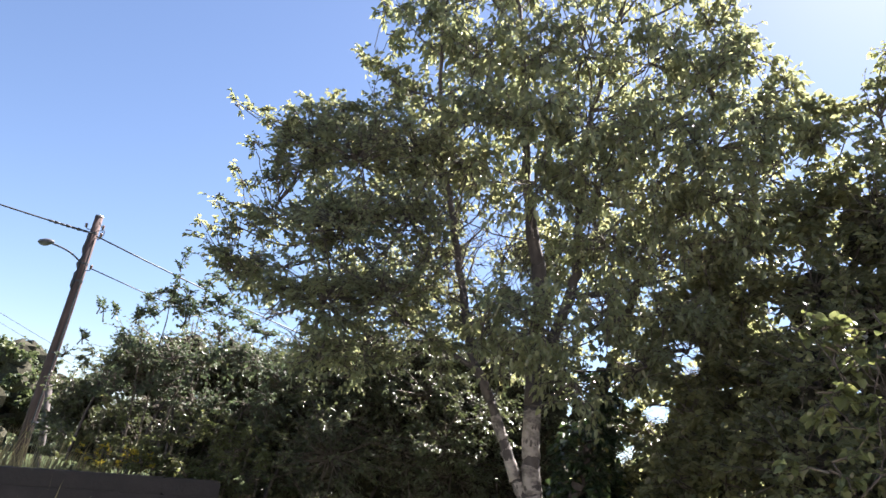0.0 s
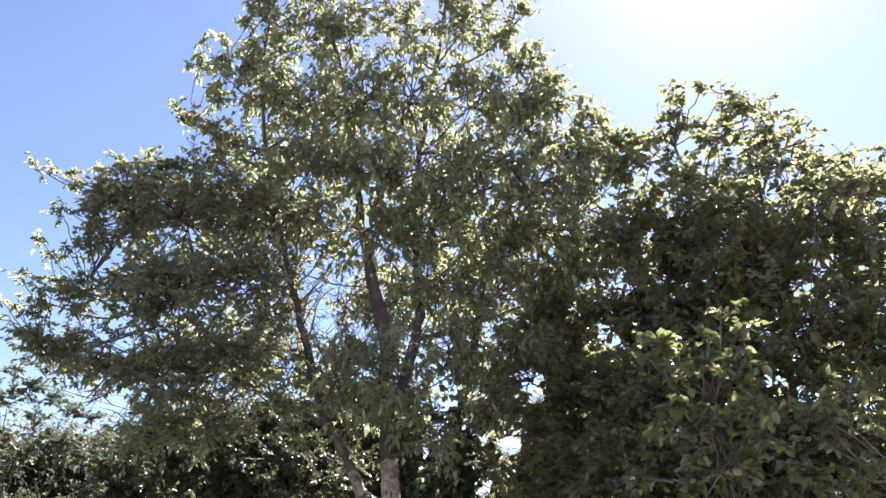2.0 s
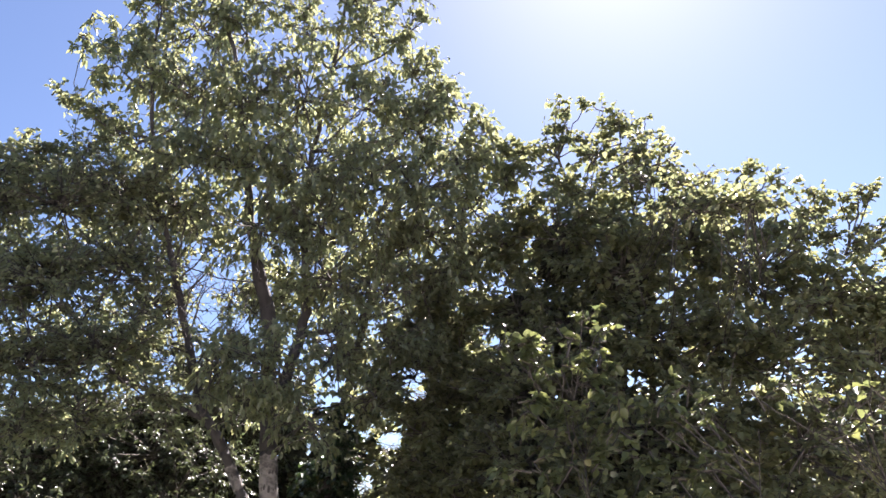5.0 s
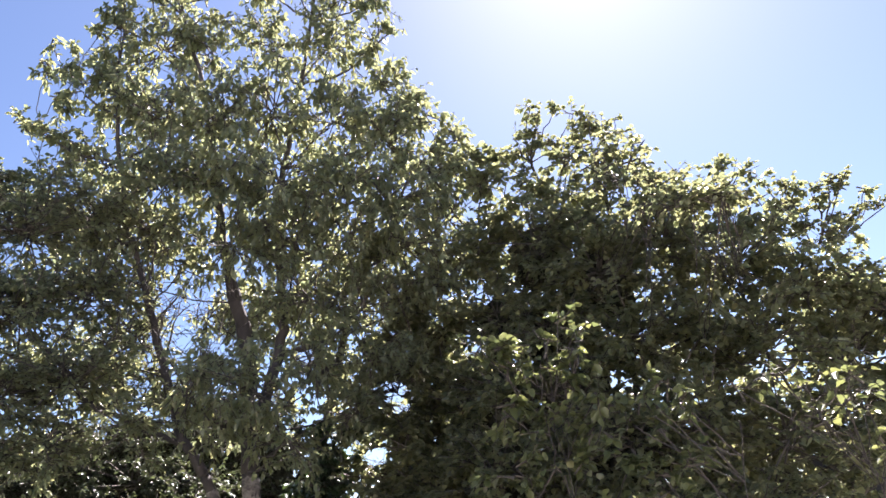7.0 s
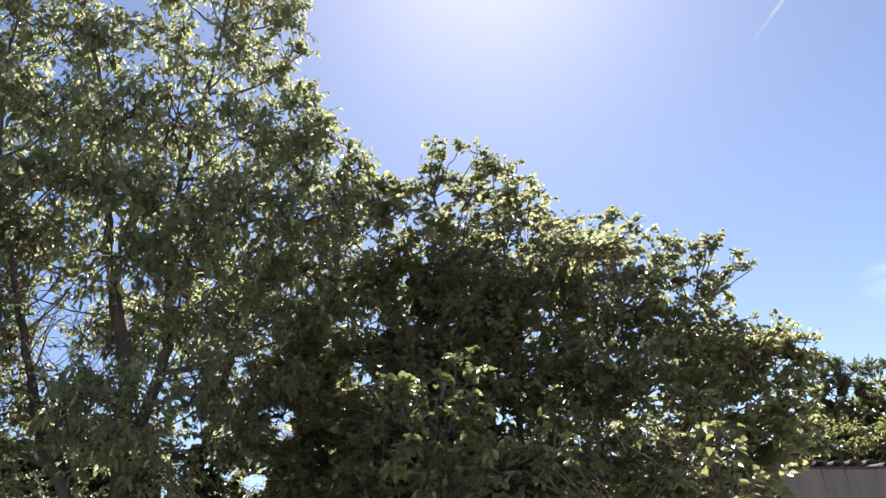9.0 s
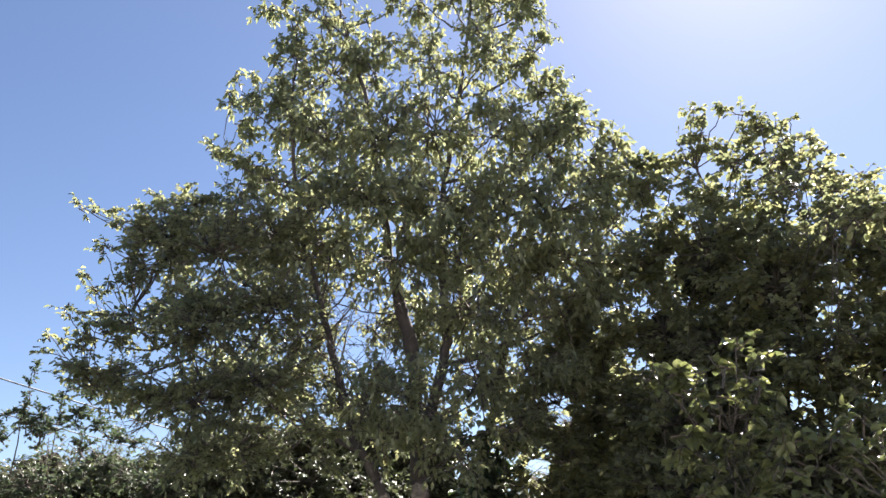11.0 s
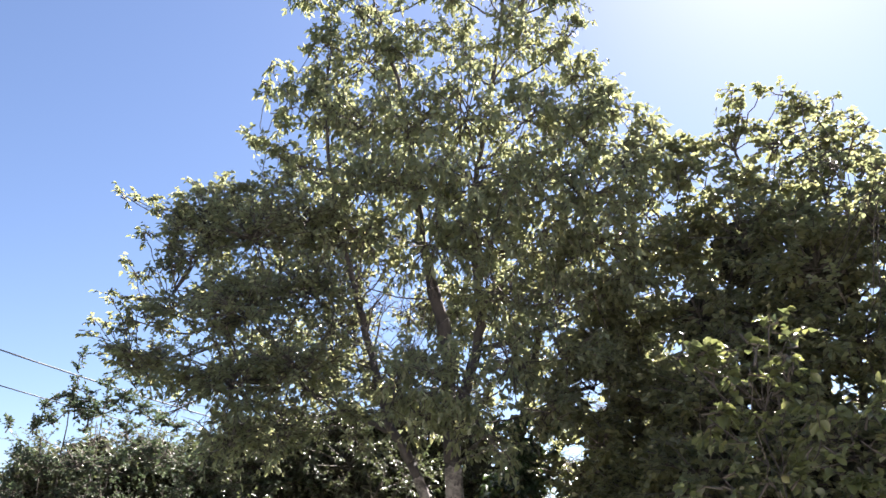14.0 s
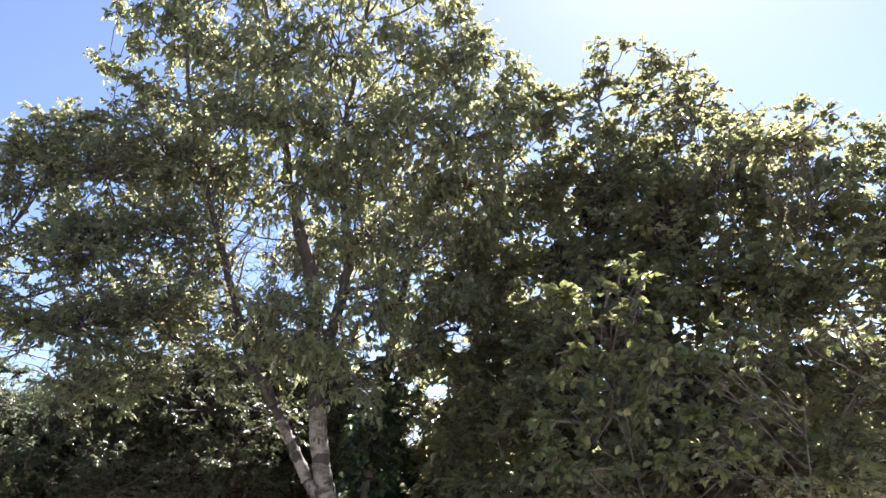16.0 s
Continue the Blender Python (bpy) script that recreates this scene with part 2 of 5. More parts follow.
def part(name, bm, mat, parent, label="", smooth=False):
    me = bpy.data.meshes.new(name)
    bm.to_mesh(me)
    bm.free()
    me.materials.append(mat)
    if smooth:
        me.polygons.foreach_set("use_smooth", [True] * len(me.polygons))
    ob = new(name, me)
    ob.parent = parent
    return tagged(ob, label=label)


def thing(name, label, category, group="", kind=""):
    return tagged(new(name), label, category, group, kind)


def tube(points, radii, sides=8):
    """Vertices and faces of a bent, tapering round bar, closed at both ends."""
    pts = np.array(points, float)
    tan = np.gradient(pts, axis=0)
    tan /= np.linalg.norm(tan, axis=1)[:, None] + 1e-9
    ref = np.array([0.31, 0.9, 0.17]) if abs(tan[0] @ np.array([0.31, 0.9, 0.17])) < 0.85 else np.array([0.9, 0.1, 0.2])
    a = np.cross(tan, ref)
    a /= np.linalg.norm(a, axis=1)[:, None]
    b = np.cross(tan, a)
    ang = np.linspace(0, 2 * np.pi, sides, endpoint=False)
    ring = a[:, None] * np.cos(ang)[None, :, None] + b[:, None] * np.sin(ang)[None, :, None]
    v = (pts[:, None] + ring * np.array(radii, float)[:, None, None]).reshape(-1, 3)
    f = []
    for i in range(len(pts) - 1):
        for j in range(sides):
            k = (j + 1) % sides
            f.append((i * sides + j, i * sides + k, (i + 1) * sides + k, (i + 1) * sides + j))
    f.append(tuple(range(sides))[::-1])
    f.append(tuple((len(pts) - 1) * sides + j for j in range(sides)))
    return v, f


def bend(points, steps, wobble, rng):
    """A smooth line through a few points, with a slight unevenness."""
    p = np.array(points, float)
    u = np.linspace(0, len(p) - 1, steps)
    out = []
    for t in u:
        i = min(int(t), len(p) - 2)
        f = t - i
        p0, p1, p2, p3 = p[max(i - 1, 0)], p[i], p[i + 1], p[min(i + 2, len(p) - 1)]
        out.append(0.5 * (2 * p1 + (p2 - p0) * f + (2 * p0 - 5 * p1 + 4 * p2 - p3) * f * f + (3 * p1 - p0 - 3 * p2 + p3) * f ** 3))
    out = np.array(out)
    out[1:-1] += rng.normal(0, wobble, (len(out) - 2, 3))
    return out


def limb(name, points, r0, r1, mat, parent, rng, label="", sides=9, steps=14, wobble=0.012):
    pts = bend(points, steps, wobble, rng)
    rad = np.linspace(r0, r1, steps) * (1 + rng.normal(0, 0.05, steps))
    v, f = tube(pts, rad, sides)
    return mesh_from(name, v.tolist(), f, mat, parent, label, smooth=True), pts


def big_mesh(name, verts, loops, counts, mat, parent, label=""):
    """One mesh from arrays, for leaves and twigs."""
    me = bpy.data.meshes.new(name)
    me.vertices.add(len(verts))
    me.vertices.foreach_set("co", np.ascontiguousarray(verts, np.float32).ravel())
    me.loops.add(len(loops))
    me.loops.foreach_set("vertex_index", np.ascontiguousarray(loops, np.int32))
    me.polygons.add(len(counts))
    starts = np.concatenate([[0], np.cumsum(counts)[:-1]]).astype(np.int32)
    me.polygons.foreach_set("loop_start", starts)
    me.update(calc_edges=True)
    me.validate()
    me.materials.append(mat)
    ob = new(name, me)
    ob.parent = parent
    return tagged(ob, label=label)


def unit(v):
    return v / (np.linalg.norm(v, axis=-1, keepdims=True) + 1e-9)


def leaf_arrays(base, along, rng, length, width, fold=0.25, droop=0.25, tilt=0.45):
    """Blades: six corners each, two halves folded on the midrib."""
    n = len(base)
    ln = length * rng.uniform(0.6, 1.2, n)[:, None]
    wd = width * rng.uniform(0.75, 1.15, n)[:, None] * ln / length
    side = unit(np.cross(along, rng.normal(0, tilt, (n, 3)) + np.array([0, 0, 1.0])))
    up = np.cross(side, along)
    tipd = droop * rng.uniform(0.3, 1.5, n)[:, None] * np.array([0, 0, -1.0])
    b = base
    tip = base + along * ln + tipd * ln
    lift = up * wd * fold
    mid1, mid2 = base + along * ln * 0.32, base + along * ln * 0.68 + tipd * ln * 0.35
    l1, r1 = mid1 + side * wd * 0.5 + lift, mid1 - side * wd * 0.5 + lift
    l2, r2 = mid2 + side * wd * 0.42 + lift * 0.8, mid2 - side * wd * 0.42 + lift * 0.8
    v = np.stack([b, l1, l2, tip, r2, r1], 1).reshape(-1, 3)
    o = np.arange(n)[:, None] * 6
    loops = (o + np.array([0, 3, 2, 1, 0, 5, 4, 3])).ravel()
    return v, loops, np.full(2 * n, 4)


def twig_arrays(a, b, r):
    """Three-sided straight twigs from a to b."""
    n = len(a)
    d = unit(b - a)
    s = unit(np.cross(d, np.array([0.3, 0.2, 0.93])))
    t = np.cross(d, s)
    ang = np.array([0, 2.094, 4.189])
    ring = s[:, None] * np.cos(ang)[None, :, None] + t[:, None] * np.sin(ang)[None, :, None]
    v = np.concatenate([a[:, None] + ring * r, b[:, None] + ring * r * 0.5], 1).reshape(-1, 3)
    o = np.arange(n)[:, None] * 6
    loops = (o + np.array([0, 1, 4, 3, 1, 2, 5, 4, 2, 0, 3, 5])).ravel()
    return v, loops, np.full(3 * n, 4)


def in_gap(p, gaps):
    """True for the points that lie inside one of the leafless channels (capsules x0 y0 z0, x1 y1 z1, radius)."""
    bad = np.zeros(len(p), bool)
    for x0, y0, z0, x1, y1, z1, r in gaps:
        a, d = np.array([x0, y0, z0]), np.array([x1 - x0, y1 - y0, z1 - z0])
        u = np.clip((p - a) @ d / (d @ d), 0, 1)
        bad |= np.linalg.norm(p - a - u[:, None] * d, axis=1) < r
    return bad


def grow(clumps, rng, per_m2, droop, twig_len, gaps=(), squash=(1, 1.15, 0.95), core=0.15, leaves_per_twig=7, upright=0.0, reach=0.97, habit="spray", least=20):
    """Bough ends: for each clump side shoots, twigs on them and leaf places with their directions.
    spray: leaves stand alternately to both sides of a twig, in one level layer; tuft: they hang in bunches from short spurs."""
    seg_a, seg_b, shoot_a, shoot_b, base, along = [], [], [], [], [], []
    for x, y, z, r in clumps:
        c = np.array([x, y, z])
        n_leaf = int(per_m2 * r * r * rng.uniform(0.85, 1.15)) + least
        n_twig = max(4, n_leaf // leaves_per_twig)
        n_shoot = max(3, n_twig // 6)
        d = unit(rng.normal(0, 1, (n_shoot, 3)) * np.array([1, 1, 0.75]) + np.array([0, 0, 0.25 + upright]))
        end = c + d * r * rng.uniform(0.3, reach, (n_shoot, 1)) * np.array(squash)
        start = c + d * r * core * rng.uniform(0, 1, (n_shoot, 1)) + rng.normal(0, 0.04, (n_shoot, 3))
        shoot_a.append(start), shoot_b.append(end)
        k = rng.integers(0, n_shoot, n_twig)
        u = rng.uniform(0.25, 1.0, (n_twig, 1)) ** 0.7
        t0 = start[k] + (end - start)[k] * u
        flat = np.array([1, 1, 0.55]) if habit == "spray" else np.ones(3)
        td = unit((d[k] * 0.8 + rng.normal(0, 0.75, (n_twig, 3))) * flat + np.array([0, 0, 0.12 + upright - droop * 0.3]))
        tl = twig_len * rng.uniform(0.5, 1.3, (n_twig, 1)) * min(1.0, 0.55 + r)
        t1 = t0 + td * tl
        seg_a.append(t0), seg_b.append(t1)
        m = rng.integers(0, n_twig, n_leaf)
        if habit == "spray":
            w = rng.uniform(0.1, 1.0, (n_leaf, 1))
            side = unit(np.cross(td[m], np.array([0, 0, 1.0]) + rng.normal(0, 0.2, (n_leaf, 3)))) * np.where(rng.integers(0, 2, (n_leaf, 1)) == 0, -1.0, 1.0)
            way = td[m] * (0.35 + 0.9 * w ** 3) + side * (1 - 0.8 * w ** 3) + rng.normal(0, 0.22, (n_leaf, 3)) + np.array([0, 0, -droop])
        else:
            w = np.ceil(rng.uniform(0, 3, (n_leaf, 1))) / 3
            way = td[m] * 0.5 + rng.normal(0, 0.6, (n_leaf, 3)) + np.array([0, 0, -droop])
        base.append(t0[m] + (t1 - t0)[m] * w + rng.normal(0, 0.006, (n_leaf, 3)))
        along.append(unit(way))
    a, b, sa, sb, base, along = (np.concatenate(q) for q in (seg_a, seg_b, shoot_a, shoot_b, base, along))
    keep = ~in_gap(base, gaps)
    return a, b, sa, sb, base[keep], along[keep]


def crown(parent, clumps, seed, leaf_mat, length, width, per_m2, droop=0.35, twig_len=0.22, gaps=(), label="", name="crown", tilt=0.4, **kw):
    rng = np.random.default_rng(seed)
    a, b, sa, sb, base, along = grow(clumps, rng, per_m2, droop, twig_len, gaps, **kw)
    tagged(big_mesh("twig_mass", *twig_arrays(np.concatenate([a, sa]), np.concatenate([b, sb]), np.concatenate([np.full(len(a), 0.0045), np.full(len(sa), 0.011)])[:, None, None]), M_TWIG, parent), kind="stuff")
    return big_mesh(name, *leaf_arrays(base, along, rng, length, width, tilt=tilt), leaf_mat, parent, label)


def boughs(parent, stem, clumps, seed, r0=0.028, mat=None, every=1):
    """A branch from the nearest lower place on the stem out to each clump."""
    rng = np.random.default_rng(seed)
    stem = np.array(stem)
    for x, y, z, r in clumps[::every]:
        c = np.array([x, y, z])
        d = np.linalg.norm(stem - c, axis=1) + 1.2 * np.maximum(0, stem[:, 2] - (c[2] - 0.5))
        s = stem[int(np.argmin(d))]
        dist = np.linalg.norm(c - s)
        mid = s * 0.5 + c * 0.5 + np.array([0, 0, -0.06 * dist]) + rng.normal(0, 0.05, 3) * min(1.0, dist)
        limb("branch", [s, mid, c], r0 * (0.5 + 0.3 * dist), 0.005, mat or M_BARK, parent, rng, sides=6, steps=9, wobble=0.004 + 0.006 * min(2.0, dist))


def fuller(clumps, back, least, seed, shrink=0.9):
    """The same masses again further back in the crown, so that it is as deep as it is wide."""
    rng = np.random.default_rng(seed)
    return [(x + rng.normal(0, 0.25), y + back * rng.uniform(0.6, 1.2), z + rng.normal(0, 0.2), r * shrink) for x, y, z, r in clumps if r >= least]


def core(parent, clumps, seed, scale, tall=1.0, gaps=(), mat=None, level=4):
    """Solid dark blobs standing in for a bush's shaded depth, uneven all over, hidden under its outer sprays."""
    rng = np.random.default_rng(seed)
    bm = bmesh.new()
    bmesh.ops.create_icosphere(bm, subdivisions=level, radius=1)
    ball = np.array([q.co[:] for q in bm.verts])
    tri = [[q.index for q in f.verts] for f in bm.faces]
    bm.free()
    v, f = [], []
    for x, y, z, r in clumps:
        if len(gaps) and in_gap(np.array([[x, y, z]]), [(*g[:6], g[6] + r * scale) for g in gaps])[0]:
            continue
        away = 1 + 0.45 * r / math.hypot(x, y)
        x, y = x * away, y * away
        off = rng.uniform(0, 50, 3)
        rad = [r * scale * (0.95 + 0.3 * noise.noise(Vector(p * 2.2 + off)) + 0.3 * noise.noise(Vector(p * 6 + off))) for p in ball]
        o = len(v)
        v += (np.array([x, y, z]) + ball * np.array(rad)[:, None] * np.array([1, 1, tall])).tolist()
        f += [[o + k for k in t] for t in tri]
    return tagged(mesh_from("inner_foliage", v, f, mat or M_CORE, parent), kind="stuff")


def box(bm, x0, x1, y0, y1, z0, z1, bevel=0.0):
    m = Matrix.Translation(((x0 + x1) / 2, (y0 + y1) / 2, (z0 + z1) / 2)) @ Matrix.Diagonal((x1 - x0, y1 - y0, z1 - z0, 1))
    made = bmesh.ops.create_cube(bm, size=1, matrix=m)
    if bevel:
        edges = list({e for v in made["verts"] for e in v.link_edges})
        bmesh.ops.bevel(bm, geom=edges, offset=bevel, segments=2, affect="EDGES")
    return bm


# ---- where the leafy masses stand: x, y, z and radius of each ----
LEFT_CLUMPS = [
    (-1.87, 7.57, 5.16, 0.28), (-1.72, 7.81, 5.40, 0.32), (-1.45, 7.87, 5.53, 0.38), (-0.98, 7.94, 5.50, 0.50),
    (-1.91, 7.56, 4.70, 0.40), (-1.62, 7.73, 5.05, 0.65), (-1.07, 7.63, 4.96, 0.75), (-0.46, 7.79, 5.25, 0.70),
    (-2.19, 7.38, 3.91, 0.28), (-2.00, 7.64, 4.12, 0.50), (-1.54, 7.55, 4.13, 0.70), (-1.04, 7.43, 4.07, 0.80),
]
LEFT_CLUMPS += [
    (-0.46, 7.59, 4.32, 0.65), (-2.13, 7.29, 3.55, 0.25), (-2.07, 7.62, 3.45, 0.45), (-1.58, 7.54, 3.34, 0.55),
    (-1.09, 7.32, 3.27, 0.70), (-0.51, 7.28, 3.38, 0.70), (-0.14, 8.20, 3.72, 0.40), (-0.07, 8.20, 4.17, 0.38),
    (-1.06, 7.12, 2.66, 0.46), (-0.60, 7.17, 2.76, 0.45), (0.00, 7.10, 2.9, 0.4),
]
MAIN_CLUMPS = [
    (0.21, 8.10, 8.84, 0.30), (0.53, 8.08, 8.59, 0.30), (0.86, 8.05, 8.45, 0.34), (1.01, 8.14, 9.19, 0.26),
    (-1.16, 7.92, 6.43, 0.18), (-0.87, 7.95, 6.33, 0.32), (-0.83, 7.96, 7.02, 0.36), (-0.45, 7.99, 6.06, 0.62),
    (-0.36, 7.99, 7.02, 0.58), (-0.44, 7.99, 7.99, 0.42), (-0.60, 7.98, 8.78, 0.32), (-0.09, 8.00, 8.70, 0.42),
    (0.11, 8.20, 9.55, 0.30), (0.05, 8.10, 7.84, 0.70), (0.11, 7.80, 6.68, 0.80), (0.16, 7.70, 5.76, 0.80),
    (0.64, 8.18, 7.91, 0.55), (0.68, 7.57, 6.55, 0.85), (0.73, 7.46, 5.59, 0.85), (0.14, 7.70, 5.08, 0.60),
    (0.91, 7.44, 4.91, 0.75),
]
RIGHT_CLUMPS = [
    (1.73, 8.01, 9.27, 0.34), (2.27, 7.98, 9.50, 0.30), (2.73, 7.52, 8.03, 0.34), (1.29, 8.10, 9.27, 0.40),
    (1.66, 8.03, 10.12, 0.52), (2.05, 8.04, 9.78, 0.58), (2.12, 8.02, 11.01, 0.40), (2.74, 7.73, 10.12, 0.58),
    (2.79, 7.71, 9.01, 0.45), (2.36, 7.85, 9.01, 0.50), (1.44, 8.07, 8.15, 0.70), (2.12, 7.71, 7.99, 0.70),
    (1.33, 7.48, 6.65, 0.85), (2.01, 7.33, 6.55, 0.80),
]
RIGHT_CLUMPS += [
    (2.79, 7.50, 7.33, 0.45), (2.68, 7.33, 6.40, 0.75), (3.17, 7.35, 6.78, 0.45), (3.52, 7.07, 6.33, 0.20),
    (3.20, 7.22, 5.93, 0.70), (1.43, 7.26, 5.60, 0.80), (2.10, 7.20, 5.59, 0.80), (2.63, 7.13, 5.39, 0.80),
    (1.56, 7.34, 4.93, 0.75), (2.14, 7.19, 4.93, 0.75), (2.82, 7.16, 4.90, 0.70), (3.41, 7.24, 5.40, 0.65),
    (3.15, 7.24, 4.43, 0.60), (2.54, 7.38, 4.78, 0.60),
]
LOW_CLUMPS = [
    (1.77, 8.11, 4.17, 0.40), (1.29, 8.50, 4.13, 0.35), (0.04, 8.50, 3.48, 0.35), (0.09, 8.50, 3.85, 0.30),
    (1.50, 8.26, 3.23, 0.35), (-0.34, 8.39, 4.12, 0.42), (-0.39, 8.59, 3.62, 0.40), (0.05, 8.70, 4.56, 0.30),
    (-0.26, 8.40, 4.86, 0.42), (0.82, 8.56, 4.51, 0.40), (1.38, 8.69, 4.66, 0.50), (1.69, 7.31, 4.29, 0.65),
    (0.00, 8.30, 5.20, 0.35), (0.45, 8.40, 5.35, 0.38), (0.12, 8.50, 4.30, 0.30), (0.75, 8.30, 3.72, 0.30),
    (1.20, 8.30, 4.30, 0.30), (0.50, 8.50, 3.45, 0.32), (-0.35, 8.30, 5.50, 0.40),
]
LOW_CLUMPS += [
    (2.22, 7.27, 4.17, 0.60), (0.54, 6.88, 3.22, 0.60), (1.06, 6.72, 3.13, 0.60), (1.68, 7.00, 3.42, 0.60),
    (0.72, 6.86, 2.84, 0.36), (1.34, 6.87, 2.71, 0.45), (2.23, 7.06, 3.58, 0.50),
    (2.67, 7.33, 4.32, 0.55), (2.01, 7.02, 2.95, 0.35), (2.74, 7.30, 3.50, 0.40),
]
HAZEL_TOP = [
    (3.83, 7.46, 6.23, 0.16), (3.99, 7.37, 6.31, 0.15), (4.18, 7.27, 6.27, 0.18), (3.84, 7.17, 5.81, 0.27),
    (4.14, 7.01, 5.81, 0.27), (4.41, 7.14, 6.54, 0.09), (4.50, 7.08, 6.34, 0.11), (4.62, 7.01, 6.97, 0.08),
    (4.71, 6.95, 6.82, 0.11), (4.93, 6.80, 6.90, 0.08), (4.67, 6.98, 6.59, 0.12), (4.75, 6.92, 6.37, 0.16),
    (4.53, 7.07, 6.21, 0.18), (5.07, 6.69, 6.73, 0.09), (5.22, 6.58, 6.61, 0.08), (5.12, 6.66, 6.47, 0.12),
    (5.02, 6.73, 6.30, 0.15), (5.35, 6.48, 6.42, 0.09), (5.44, 6.40, 6.47, 0.07), (5.37, 6.46, 6.25, 0.10),
    (5.57, 6.30, 6.17, 0.07), (5.53, 6.33, 6.01, 0.10), (4.74, 6.62, 5.93, 0.23), (5.03, 6.41, 5.86, 0.24),
]
HAZEL_TOP += [
    (5.43, 6.41, 5.81, 0.20), (5.72, 6.16, 5.65, 0.12), (5.82, 6.07, 5.55, 0.10), (5.44, 6.08, 5.45, 0.22),
    (5.83, 6.06, 5.34, 0.17), (6.03, 5.86, 5.34, 0.10), (6.14, 5.75, 5.44, 0.10), (6.24, 5.64, 5.46, 0.09),
    (6.32, 5.55, 5.31, 0.11), (6.28, 5.60, 5.13, 0.14), (6.14, 5.75, 5.15, 0.18), (6.46, 5.39, 5.19, 0.08),
    (6.40, 5.46, 4.96, 0.15), (6.60, 5.23, 5.00, 0.10), (6.66, 5.15, 4.97, 0.10), (6.57, 5.27, 4.81, 0.18),
    (6.74, 5.05, 4.85, 0.09), (6.87, 4.87, 4.95, 0.07), (6.93, 4.78, 4.92, 0.05), (6.84, 4.91, 4.82, 0.10),
    (7.02, 4.66, 4.71, 0.05), (6.76, 5.02, 4.62, 0.15), (6.94, 4.77, 4.50, 0.09), (7.02, 4.65, 4.56, 0.06),
]
HAZEL_TOP += [
    (7.09, 4.55, 4.48, 0.05), (6.88, 4.86, 4.29, 0.08), (6.49, 4.96, 4.27, 0.20), (6.75, 5.04, 4.12, 0.16),
    (6.82, 4.94, 3.89, 0.10), (6.95, 4.76, 3.83, 0.06), (6.89, 4.84, 3.67, 0.14), (7.07, 4.58, 3.65, 0.06),
    (7.08, 4.56, 3.52, 0.11), (6.97, 4.73, 3.43, 0.18), (7.17, 4.42, 3.45, 0.07), (7.26, 4.28, 3.56, 0.06),
    (7.15, 4.45, 3.26, 0.09), (7.23, 4.33, 3.18, 0.05), (7.04, 4.62, 3.15, 0.18), (6.60, 4.82, 3.48, 0.24),
    (4.31, 6.90, 5.49, 0.33), (4.72, 6.64, 5.44, 0.36), (5.11, 6.35, 5.38, 0.34), (3.95, 7.11, 5.27, 0.34),
    (4.41, 6.84, 4.95, 0.42), (4.86, 6.54, 4.92, 0.42), (5.30, 6.19, 5.01, 0.36), (5.65, 5.89, 4.83, 0.34),
]
HAZEL_TOP += [
    (5.97, 5.56, 4.67, 0.34), (6.24, 5.27, 4.44, 0.30),
]
TIP_CLUMPS = [
    (-2.57, 7.60, 5.43, 0.06), (-2.46, 7.60, 5.39, 0.06), (-2.29, 7.60, 5.41, 0.07), (-2.16, 7.60, 5.28, 0.07),
    (-1.98, 7.60, 5.29, 0.10), (-2.03, 7.60, 5.02, 0.08), (-2.25, 7.60, 5.01, 0.05), (-2.24, 7.60, 4.88, 0.05),
    (-2.02, 7.60, 4.82, 0.10), (-2.40, 7.60, 4.63, 0.06), (-2.30, 7.60, 4.50, 0.07), (-2.16, 7.60, 4.55, 0.07),
    (-2.03, 7.60, 4.52, 0.09), (-1.90, 7.60, 4.57, 0.12), (-2.53, 7.60, 4.22, 0.05), (-2.42, 7.60, 4.20, 0.05),
    (-2.33, 7.60, 4.08, 0.08), (-2.21, 7.60, 4.14, 0.07), (-2.63, 7.60, 3.96, 0.05), (-2.54, 7.60, 3.93, 0.07),
    (-2.70, 7.60, 3.83, 0.05), (-2.43, 7.60, 3.84, 0.07), (-2.32, 7.60, 3.85, 0.07), (-2.20, 7.60, 3.95, 0.12),
]
TIP_CLUMPS += [
    (-2.40, 7.60, 3.64, 0.04), (-2.30, 7.60, 3.61, 0.04), (-2.13, 7.60, 3.58, 0.08), (-2.14, 7.60, 3.46, 0.07),
    (-1.97, 7.85, 5.56, 0.10), (-1.76, 7.85, 5.62, 0.12), (-1.57, 7.85, 5.87, 0.07), (-1.51, 7.85, 5.71, 0.10),
    (-1.28, 7.85, 5.73, 0.10), (-1.33, 7.85, 5.58, 0.14), (-1.07, 7.85, 5.60, 0.12), (-0.96, 7.85, 5.76, 0.07),
    (-1.37, 7.85, 6.46, 0.07), (-1.28, 7.85, 6.37, 0.08), (-1.10, 7.85, 6.28, 0.11), (-0.93, 7.85, 6.25, 0.11),
    (-0.90, 7.85, 5.93, 0.11),
]
